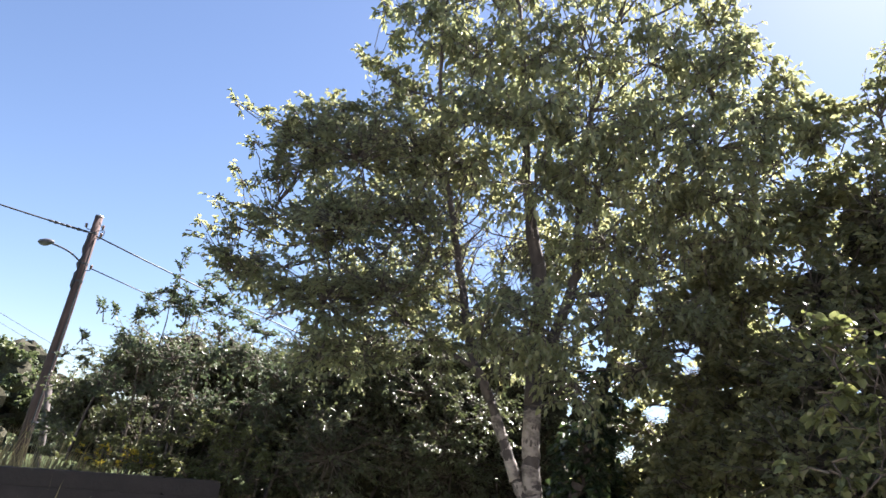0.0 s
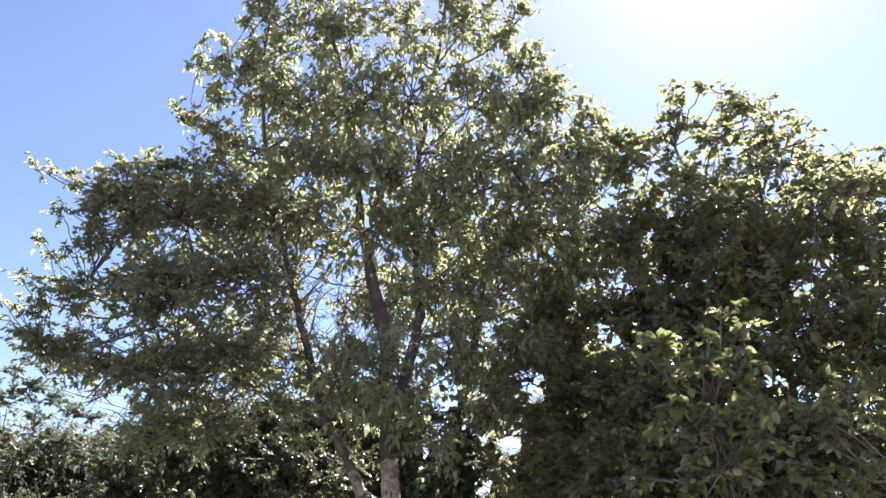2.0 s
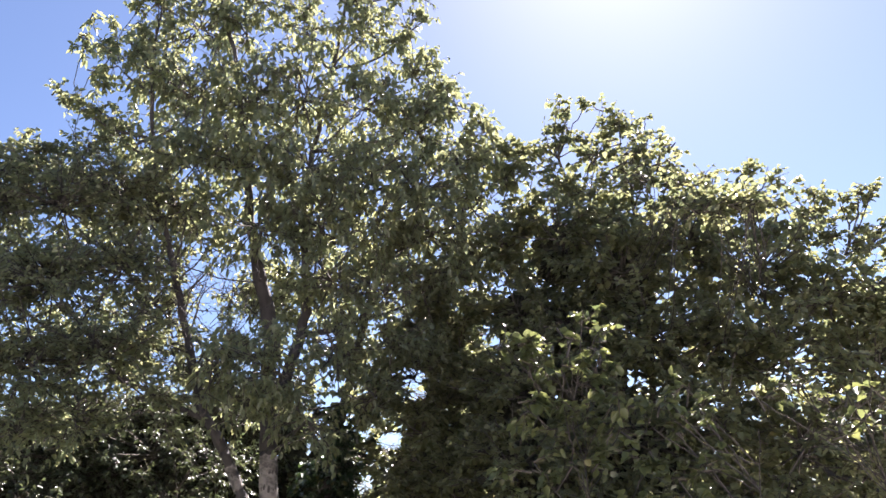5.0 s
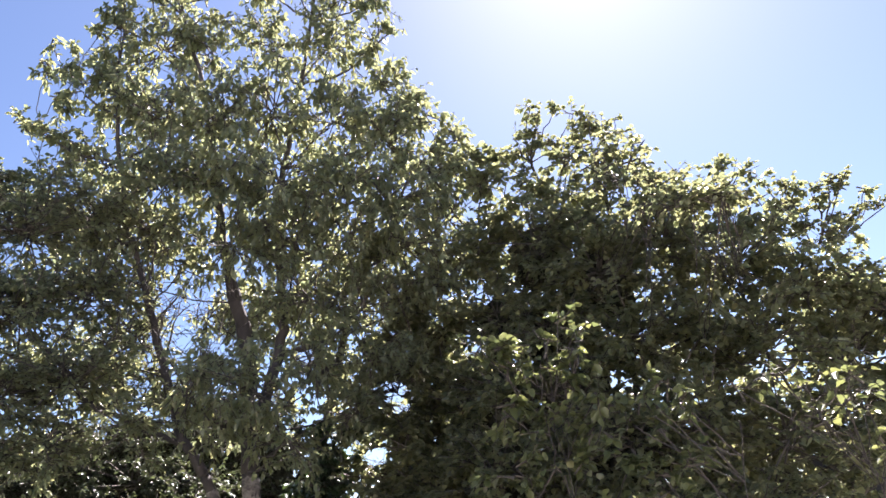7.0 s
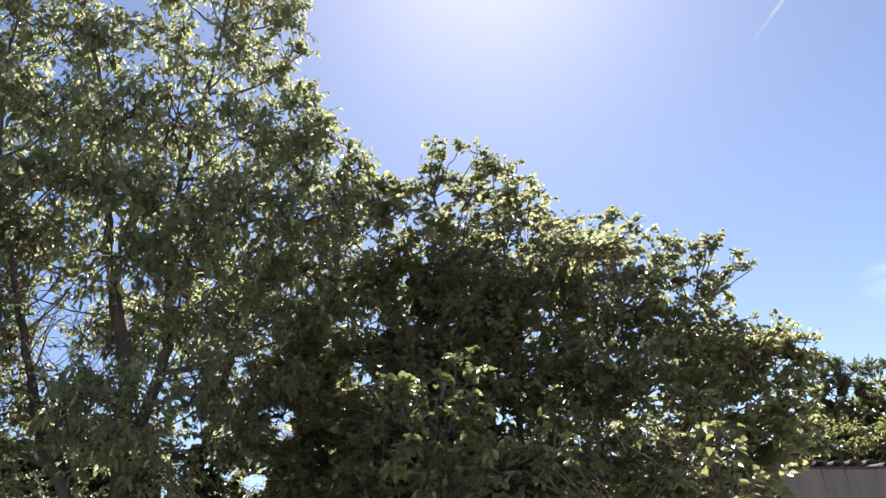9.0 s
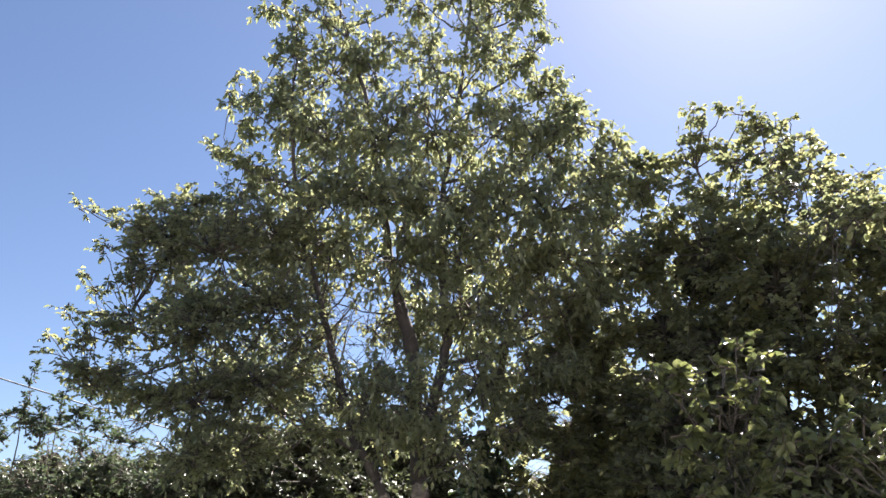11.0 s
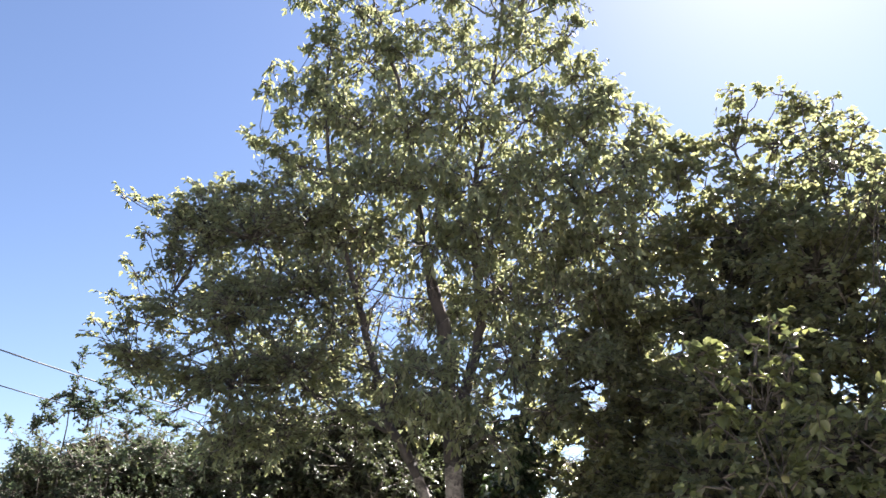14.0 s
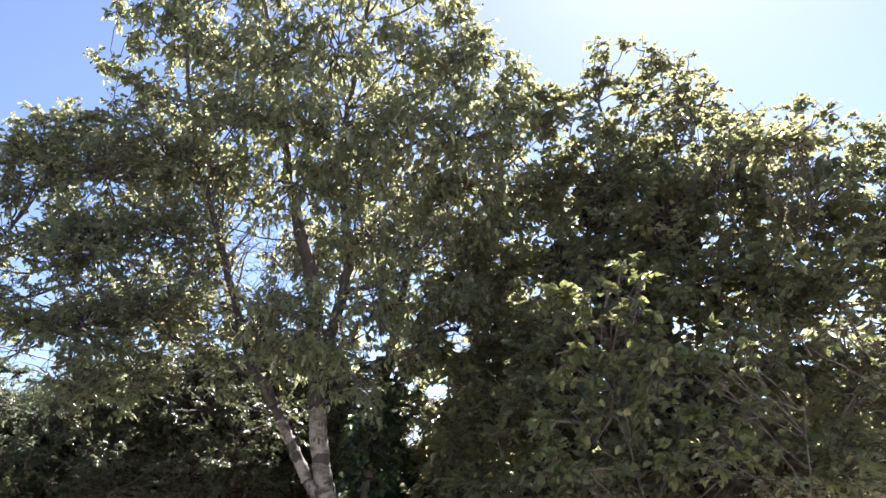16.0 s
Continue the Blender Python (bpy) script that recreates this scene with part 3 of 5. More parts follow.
TOP_SPRAYS = [
    (-1.21, 7.95, 7.33, 0.10), (-1.15, 7.95, 7.55, 0.07), (-0.90, 7.95, 7.58, 0.07), (-1.18, 7.95, 7.18, 0.09),
    (-0.98, 7.95, 7.25, 0.15), (-1.04, 7.95, 6.91, 0.12), (-0.95, 7.95, 6.69, 0.12), (-0.75, 7.95, 7.23, 0.13),
    (-0.65, 7.95, 8.13, 0.08), (-0.54, 7.95, 8.24, 0.06), (-0.65, 7.95, 7.85, 0.09), (-0.60, 7.95, 7.57, 0.11),
    (-0.49, 7.95, 7.31, 0.15), (-0.38, 7.95, 8.16, 0.11), (-0.27, 7.95, 7.61, 0.12), (-0.58, 7.95, 8.73, 0.11),
    (-0.41, 7.95, 8.55, 0.13), (2.57, 7.40, 8.55, 0.15), (2.71, 7.40, 8.77, 0.12), (2.75, 7.40, 8.21, 0.09),
    (2.83, 7.40, 8.20, 0.06), (2.66, 7.40, 7.95, 0.09), (2.46, 7.40, 7.69, 0.12), (2.83, 7.40, 7.63, 0.09),
]
TOP_SPRAYS += [
    (2.94, 7.40, 7.60, 0.09), (2.74, 7.40, 7.36, 0.12), (2.97, 7.40, 7.34, 0.07), (3.18, 7.40, 7.18, 0.10),
    (3.09, 7.40, 7.04, 0.12), (3.28, 7.40, 7.05, 0.06), (3.01, 7.40, 6.94, 0.13), (3.26, 7.40, 6.76, 0.07),
    (3.13, 7.40, 6.62, 0.10), (3.63, 7.40, 6.80, 0.06), (3.70, 7.40, 6.68, 0.06), (3.58, 7.40, 6.66, 0.06),
    (3.49, 7.40, 6.45, 0.09), (3.38, 7.40, 6.52, 0.09), (3.32, 7.40, 6.22, 0.14), (3.62, 7.40, 6.25, 0.08),
    (3.78, 7.40, 6.38, 0.07), (3.94, 7.40, 6.48, 0.04), (4.16, 7.40, 6.46, 0.09), (3.61, 7.40, 6.08, 0.15),
    (3.91, 7.40, 6.11, 0.15), (4.20, 7.40, 6.22, 0.14),
]
SHRUB_CLUMPS = [
    (2.81, 4.22, 3.04, 0.08), (2.89, 4.17, 2.93, 0.07), (2.87, 4.18, 2.83, 0.07), (2.71, 4.28, 2.90, 0.09),
    (2.62, 4.33, 2.87, 0.08), (2.52, 4.39, 2.84, 0.09), (2.41, 4.44, 2.89, 0.09), (2.31, 4.49, 2.89, 0.09),
    (2.86, 4.18, 2.72, 0.09), (2.46, 4.42, 2.70, 0.15), (2.65, 4.31, 2.69, 0.15), (2.79, 4.23, 2.58, 0.15),
    (2.95, 4.12, 2.47, 0.08), (3.01, 4.08, 2.41, 0.06), (3.16, 3.98, 2.43, 0.08), (3.23, 3.92, 2.39, 0.07),
    (3.31, 3.86, 2.49, 0.08), (3.37, 3.81, 2.37, 0.10), (3.39, 3.79, 2.24, 0.09), (3.12, 4.01, 2.26, 0.08),
    (3.24, 3.92, 2.22, 0.08), (2.41, 4.44, 2.46, 0.17), (2.65, 4.31, 2.36, 0.18), (2.90, 4.16, 2.24, 0.18),
]
SHRUB_CLUMPS += [
    (3.07, 4.04, 2.05, 0.17), (3.20, 3.94, 1.93, 0.10), (2.45, 4.43, 2.08, 0.20), (2.71, 4.28, 2.00, 0.22),
    (2.93, 4.14, 1.75, 0.19), (3.23, 3.92, 1.72, 0.18), (2.51, 4.39, 1.73, 0.22), (2.27, 4.51, 1.80, 0.18),
    (3.37, 3.81, 1.97, 0.13),
]
BRIGHT_CLUMPS = [
    (3.92, 3.58, 2.47, 0.05), (3.97, 3.53, 2.48, 0.06), (4.04, 3.45, 2.39, 0.07), (4.12, 3.36, 2.40, 0.06),
    (4.15, 3.33, 2.33, 0.06), (4.21, 3.25, 2.37, 0.06), (4.23, 3.22, 2.30, 0.05), (4.07, 3.42, 2.21, 0.07),
    (4.17, 3.30, 2.19, 0.08), (4.07, 3.42, 2.14, 0.06), (4.24, 3.21, 2.16, 0.06), (4.29, 3.14, 2.03, 0.06),
    (4.26, 3.19, 1.94, 0.08), (3.99, 3.51, 2.19, 0.09), (3.79, 3.72, 2.40, 0.08), (3.67, 3.83, 2.39, 0.09),
    (3.46, 4.02, 2.34, 0.11), (3.54, 3.95, 2.25, 0.10), (3.74, 3.77, 2.15, 0.14), (4.07, 3.42, 1.98, 0.13),
    (3.91, 3.59, 1.97, 0.14), (3.64, 3.87, 1.97, 0.16), (4.20, 3.26, 1.85, 0.11),
]
HAZEL_MIDDLE = [
    (7.10, 5.20, 3.38, 0.50), (7.34, 5.03, 2.94, 0.45), (6.99, 5.34, 3.82, 0.42), (6.98, 5.02, 2.45, 0.45),
    (3.76, 7.29, 4.85, 0.60), (4.27, 6.76, 4.78, 0.80), (4.67, 6.25, 4.31, 0.85), (5.27, 5.89, 4.50, 0.85),
    (5.83, 5.48, 4.07, 0.80), (6.20, 5.06, 3.69, 0.70), (6.74, 4.67, 3.41, 0.55), (7.16, 4.39, 3.44, 0.35),
]
HAZEL_MIDDLE += [
    (3.79, 7.04, 3.99, 0.70), (4.22, 6.68, 3.74, 0.80), (3.24, 7.53, 3.90, 0.50), (3.36, 7.26, 3.03, 0.65),
    (3.60, 6.69, 3.03, 0.80), (4.12, 6.27, 2.94, 0.80), (4.71, 5.96, 3.45, 0.80), (5.23, 5.65, 3.40, 0.80),
    (5.66, 5.22, 3.12, 0.80), (6.33, 4.89, 2.96, 0.65), (7.03, 4.60, 2.80, 0.50),
]
HAZEL_BASE = [
    (2.96, 7.22, 2.17, 0.60), (2.71, 7.42, 2.70, 0.42), (2.54, 7.38, 2.03, 0.40), (2.32, 7.45, 1.35, 0.45),
    (2.47, 7.92, 1.19, 0.70), (2.71, 7.74, 1.62, 0.65), (2.80, 8.55, 1.83, 0.60), (2.99, 7.96, 2.29, 0.60),
    (2.54, 9.15, 1.33, 0.65), (2.71, 9.10, 1.76, 0.55), (3.02, 7.84, 2.88, 0.50), (3.35, 6.49, 2.26, 0.80),
]
HAZEL_BASE += [
    (3.85, 6.09, 2.19, 0.80), (4.36, 5.73, 2.38, 0.80), (4.91, 5.40, 2.45, 0.80), (5.44, 5.02, 2.27, 0.75),
    (6.33, 4.89, 2.18, 0.50), (2.72, 6.99, 1.49, 0.60), (3.19, 6.45, 1.56, 0.70), (3.74, 5.92, 1.50, 0.80),
    (4.34, 5.49, 1.62, 0.80), (5.03, 5.15, 1.62, 0.80), (5.80, 4.91, 1.62, 0.60),
]
SIDE_CLUMPS = [
    (6.24, 6.10, 2.23, 0.50), (6.57, 5.75, 2.44, 0.50), (6.92, 5.33, 2.72, 0.45), (6.86, 5.40, 2.13, 0.50), (7.02, 5.15, 2.5, 0.3),
    (5.89, 6.43, 2.07, 0.50), (6.6, 5.7, 1.5, 0.6),
]
FILL_CLUMPS = [
    (2.84, 8.01, 3.41, 0.45), (3.12, 7.91, 2.95, 0.50), (2.56, 8.21, 3.12, 0.35), (2.94, 7.87, 4.01, 0.50),
    (2.77, 8.14, 3.82, 0.40), (3.25, 7.85, 3.64, 0.50), (2.31, 8.49, 2.56, 0.35), (2.70, 8.17, 2.43, 0.42),
    (2.80, 8.13, 3.02, 0.40), (2.23, 8.10, 3.07, 0.40), (2.43, 7.94, 3.36, 0.45), (2.95, 7.76, 3.67, 0.55),
    (2.69, 8.80, 2.05, 0.50), (2.30, 8.70, 1.96, 0.45), (3.18, 7.67, 4.30, 0.60), (3.44, 7.55, 4.79, 0.60),
    (3.23, 8.40, 2.55, 0.60), (3.33, 7.93, 3.35, 0.60),
]
HORIZON_HEDGE = []
for deg in range(-15, 60, 5):
    d = 14 + (deg % 3) * 0.4
    for el in (-4.5, -0.3 if 11 < deg < 22 else 0.8):
        HORIZON_HEDGE.append((d * math.sin(radians(deg)), d * math.cos(radians(deg)), 1.6 + d * math.tan(radians(el)), 1.05))
THICKET_CLUMPS = [
    (-0.76, 10.87, 3.35, 0.60), (0.00, 11.00, 3.42, 0.60), (0.78, 11.17, 3.39, 0.60), (-1.45, 10.90, 3.20, 0.55),
    (1.91, 11.44, 3.35, 0.60), (0.39, 11.19, 2.80, 0.70), (-0.38, 10.99, 2.78, 0.70), (0.40, 11.39, 1.22, 0.90),
    (0.20, 11.40, 2.02, 0.80), (-0.60, 11.38, 2.12, 0.80), (3.42, 11.92, 2.93, 0.55), (0.80, 11.47, 0.92, 0.90),
    (1.60, 11.39, 1.02, 0.90), (2.39, 11.25, 0.92, 0.90), (3.17, 11.05, 1.02, 0.90), (3.93, 10.81, 1.02, 0.90),
    (4.86, 10.42, 1.02, 0.90), (1.00, 11.46, 1.92, 0.85), (1.81, 11.46, 1.82, 0.90), (2.51, 11.33, 1.62, 0.80),
    (3.39, 11.09, 1.72, 0.75),
]
THICKET_CLUMPS += [
    (4.03, 10.77, 1.92, 0.85), (4.86, 10.42, 2.02, 0.90), (1.30, 11.43, 2.73, 0.70), (2.01, 11.42, 2.64, 0.60),
    (4.06, 10.87, 2.84, 0.70), (4.81, 10.56, 3.04, 0.80), (4.35, 10.76, 3.77, 0.60), (4.90, 10.51, 4.09, 0.60),
    (2.90, 11.23, 2.43, 0.40), (2.61, 11.30, 2.94, 0.50), (3.70, 10.99, 2.53, 0.40), (3.49, 11.06, 3.56, 0.35),
    (4.53, 10.68, 4.73, 0.60), (1.61, 11.49, 3.35, 0.60), (1.01, 11.56, 3.67, 0.50), (2.48, 12.76, 1.40, 1.00),
    (3.36, 12.56, 1.40, 1.00), (4.23, 12.29, 1.40, 1.00), (2.92, 12.67, 2.19, 0.70), (3.80, 12.43, 2.19, 0.60),
    (2.03, 12.84, 2.30, 1.00),
]
HEDGE_CLUMPS = [
    (-4.87, 10.64, 2.19, 0.42), (-4.94, 10.50, 1.62, 0.42), (-4.72, 10.81, 1.52, 0.60), (-4.92, 10.95, 1.94, 0.50),
    (-4.06, 12.14, 2.20, 0.90), (-3.20, 12.39, 2.29, 0.90), (-4.44, 11.58, 1.90, 0.65), (-3.52, 11.89, 1.51, 0.90),
    (-2.49, 11.74, 2.25, 0.90), (-4.65, 10.85, 2.28, 0.50), (-3.98, 10.26, 2.58, 0.70), (-3.40, 10.46, 2.78, 0.90),
    (-2.73, 10.96, 2.87, 0.90), (-1.98, 11.23, 2.92, 0.85), (-1.15, 10.94, 2.78, 0.80), (-4.57, 10.88, 1.52, 0.60),
]
HEDGE_CLUMPS += [
    (-4.02, 10.88, 1.62, 0.85), (-3.20, 11.15, 1.82, 1.00), (-2.06, 10.60, 1.81, 1.00), (-1.10, 10.44, 1.80, 1.00),
    (-0.18, 10.50, 1.99, 0.90), (0.57, 10.79, 1.81, 0.90), (-3.52, 10.84, 0.82, 0.80), (-2.20, 10.37, 0.88, 0.80),
    (-1.09, 10.34, 0.89, 0.80), (0.00, 10.40, 0.98, 0.80), (-4.09, 10.21, 2.93, 0.30), (-4.53, 10.03, 2.66, 0.22),
    (0.09, 10.60, 2.83, 0.80), (0.83, 10.57, 2.64, 0.80), (-0.57, 10.79, 3.00, 0.80), (0.36, 10.19, 2.15, 0.80),
]
SPRIG_CLUMPS = [
    (-3.72, 10.35, 4.34, 0.07), (-3.72, 10.35, 4.23, 0.07), (-3.73, 10.35, 4.12, 0.07), (-3.73, 10.35, 4.01, 0.07),
    (-3.74, 10.35, 3.90, 0.07), (-3.74, 10.34, 3.79, 0.07), (-3.75, 10.34, 3.68, 0.07), (-3.76, 10.34, 3.57, 0.07),
    (-3.30, 10.49, 4.02, 0.07), (-3.31, 10.49, 3.92, 0.07), (-3.32, 10.49, 3.82, 0.07), (-3.33, 10.48, 3.72, 0.07),
    (-3.34, 10.48, 3.62, 0.07),
]
SPRIG_CLUMPS += [
    (-3.91, 10.28, 3.64, 0.11), (-4.01, 10.24, 3.48, 0.14), (-3.56, 10.41, 3.68, 0.12), (-4.47, 9.94, 3.19, 0.15),
    (-4.31, 10.01, 3.19, 0.18), (-4.64, 9.86, 2.80, 0.15), (-4.74, 9.81, 2.57, 0.13), (-3.76, 10.34, 3.56, 0.22),
    (-3.33, 10.49, 3.60, 0.16), (-3.54, 10.52, 3.38, 0.36), (-4.12, 10.31, 3.22, 0.26), (-3.09, 10.77, 3.23, 0.30),
]
PLUM_CLUMPS = [
    (-3.92, 10.35, 3.35, 0.25), (-3.66, 10.35, 3.47, 0.23), (-3.39, 10.35, 3.52, 0.25), (-3.11, 10.35, 3.61, 0.28),
    (-2.81, 10.35, 3.52, 0.25), (-3.30, 10.35, 3.91, 0.10), (-3.17, 10.35, 4.04, 0.07), (-2.96, 10.35, 3.85, 0.13),
    (-2.61, 10.35, 3.37, 0.25), (-2.31, 10.35, 3.30, 0.21), (-3.84, 10.35, 3.70, 0.10), (-4.03, 10.35, 3.58, 0.08),
    (-3.59, 10.35, 3.71, 0.12),
]
MOUND_CLUMPS = [
    (15.09, 7.06, 4.50, 0.36), (15.66, 6.86, 4.56, 0.40), (15.07, 6.20, 4.30, 0.38), (15.94, 6.20, 4.34, 0.44),
    (15.45, 5.71, 4.04, 0.39), (15.60, 5.61, 3.79, 0.30), (15.16, 7.63, 4.32, 0.36), (14.60, 7.80, 4.06, 0.34),
    (15.02, 7.29, 4.04, 0.49), (14.79, 6.56, 3.86, 0.54), (15.67, 6.36, 3.80, 0.56), (15.61, 5.92, 3.52, 0.44),
    (14.94, 6.95, 3.40, 0.53), (15.58, 6.65, 3.30, 0.54), (15.31, 6.05, 3.06, 0.44), (14.82, 7.49, 3.50, 0.47),
    (15.33, 5.52, 3.14, 0.28),
]
LAUREL_CLUMPS = [
    (13.91, 8.11, 4.73, 0.28), (14.04, 7.93, 4.60, 0.25), (14.11, 8.42, 4.50, 0.29), (13.93, 7.86, 4.20, 0.33),
    (14.36, 7.72, 4.51, 0.18), (14.57, 7.50, 4.47, 0.21), (14.38, 7.15, 4.45, 0.18), (13.57, 8.43, 4.15, 0.27),
    (13.88, 8.17, 4.01, 0.34), (14.37, 7.78, 4.17, 0.31),
]
FEATHER_CLUMPS = [
    (11.91, 8.21, 3.49, 0.23), (12.13, 8.01, 3.57, 0.24), (12.46, 7.92, 3.45, 0.26), (12.55, 7.61, 3.34, 0.26),
    (12.54, 7.24, 3.24, 0.26), (12.05, 8.25, 3.17, 0.24), (12.28, 7.95, 3.09, 0.24), (12.37, 7.57, 3.01, 0.24),
    (12.76, 7.38, 3.00, 0.24), (12.70, 6.97, 3.12, 0.26), (12.89, 6.85, 2.94, 0.25), (13.37, 6.01, 2.72, 0.14),
    (13.42, 5.81, 2.71, 0.14),
]
FAR_TREE_CLUMPS = [
    (27.56, 10.02, 7.34, 0.40), (27.40, 9.68, 6.99, 0.52), (27.40, 10.49, 7.15, 0.35), (27.24, 9.37, 6.67, 0.42),
    (27.36, 9.96, 6.67, 0.56), (26.87, 8.88, 6.14, 0.46), (26.98, 8.55, 6.09, 0.51), (26.84, 8.22, 5.81, 0.46),
    (26.80, 7.73, 5.99, 0.26), (26.31, 8.67, 5.53, 0.50), (26.71, 8.30, 5.37, 0.45), (26.45, 9.13, 5.75, 0.41),
]
IVY_CLUMPS = [
    (2.28, 8.50, 1.15, 0.50), (2.28, 8.50, 1.57, 0.42), (1.63, 8.55, 1.01, 0.50), (1.62, 8.55, 1.46, 0.42),
    (1.91, 8.39, 1.01, 0.62), (1.91, 8.39, 1.46, 0.62), (1.93, 8.38, 1.92, 0.58), (1.96, 8.37, 2.37, 0.50),
    (2.02, 8.36, 2.72, 0.42), (2.06, 8.25, 3.04, 0.33),
]

# leafless channels along the camera's sight lines, placed so sky shows in its view
SKY_GAPS = [(1.90, 5.30, 2.82, 5.61, 16.50, 5.32, 0.15), (1.98, 5.30, 2.70, 5.88, 16.50, 4.95, 0.10),
            (1.72, 5.30, 2.34, 5.06, 16.50, 3.85, 0.13), (1.51, 5.30, 2.00, 4.42, 16.50, 2.80, 0.10),
            (4.31, 5.30, 3.29, 13.07, 16.50, 6.77, 0.07), (2.47, 5.30, 3.64, 7.39, 16.50, 7.86, 0.06)]

# ---- ground ----
gx = np.concatenate([-np.geomspace(600, 14, 14), np.linspace(-12, 24, 37), np.geomspace(27, 600, 13)])
gy = np.concatenate([-np.geomspace(600, 10, 10), np.linspace(-8, 34, 43), np.geomspace(38, 600, 12)])
gv, gf = [], []
for yy in gy:
    for xx in gx:
        gv.append((xx, yy, 0.09 * noise.noise((xx * 0.35, yy * 0.35, 0)) - 0.04 if abs(xx) < 40 and abs(yy) < 50 else -0.05))
for j in range(len(gy) - 1):
    for i in range(len(gx) - 1):
        o = j * len(gx) + i
        gf.append((o, o + 1, o + 1 + len(gx), o + len(gx)))
tagged(mesh_from("ground", gv, gf, M_GROUND, smooth=True), "unseen pale yard added to bounce light, rough green grass further out", "ground", kind="structure")

# unseen pale wall added behind the camera to bounce sunlight onto the trees
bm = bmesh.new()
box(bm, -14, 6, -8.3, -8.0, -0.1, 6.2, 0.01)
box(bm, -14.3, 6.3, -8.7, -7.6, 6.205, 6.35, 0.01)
tagged(part("wall_south", bm, M_PLASTER, None), "unseen pale wall added to bounce sunlight onto the trees", "wall", kind="structure")

# wooded hillside beyond the pole
hv, hf = [], []
for j in range(9):
    for i in range(25):
        a = radians(-75 + i * 2.2)
        d = 70 + j * 12
        h = 4.5 * math.sin(min(1, j / 7) * math.pi / 2) * max(0.0, min(1.0, (-25 - math.degrees(a)) / 12)) * (1 + 0.2 * noise.noise((i * 0.4, j * 0.4, 3)))
        hv.append((d * math.sin(a), d * math.cos(a), h - 0.3))
for j in range(8):
    for i in range(24):
        o = j * 25 + i
        hf.append((o, o + 25, o + 26, o + 1))
tagged(mesh_from("hillside", hv, hf, M_HILL, smooth=True), "distant hillside under dense green woodland", "hill", kind="structure")
rng = np.random.default_rng(5)
hill_clumps = []
for k in range(240):
    deg, d = rng.uniform(-42, -23), rng.uniform(54, 80)
    rise = 5.4 * min(1.0, max(0.42, (-20 - deg) / 8))
    el = radians(rng.uniform(-0.6, rise))
    hill_clumps.append((d * math.sin(radians(deg)), d * math.cos(radians(deg)), 1.0 + d * math.tan(el), rng.uniform(0.9, 1.7)))
wood = thing("far_woodland", "distant green woodland covering the hillside", "woodland", kind="stuff")
core(wood, hill_clumps, 7, 0.75, level=2)
crown(wood, hill_clumps, 6, M_WOOD, 0.27, 0.21, 210, droop=0.1, twig_len=0.7, leaves_per_twig=14, label="massed distant foliage")

def bark_plates(parent, line, r0, r1, spans, rng):
    """Pale plates of bark with ragged ends, proud of the dark bark beneath."""
    z = line[:, 2]
    for z0, z1 in spans:
        rows = []
        for zz in np.linspace(z0, z1, 9):
            u = (zz - z[0]) / (z[-1] - z[0])
            rows.append(([np.interp(zz, z, line[:, i]) for i in (0, 1)] + [zz], (r0 + (r1 - r0) * u) * 1.06))
        v, f = tube([q[0] for q in rows], [q[1] * (1 + rng.normal(0, 0.025)) for q in rows], 18)
        top = np.array([0.05 * noise.noise((math.cos(k) * 2, math.sin(k) * 2, z0 * 9)) + rng.normal(0, 0.008) for k in np.linspace(0, 6.28, 18, endpoint=False)])
        for i, w in ((0, 1), (1, 0.6), (7, 0.6), (8, 1)):
            v[i * 18:(i + 1) * 18, 2] += top * w
        for i in range(1, 8):
            v[i * 18:(i + 1) * 18, :2] += rng.normal(0, 0.0022, (18, 2))
        mesh_from("bark_plate", v.tolist(), f, M_PALE, parent, "pale cream peeling bark", smooth=True)


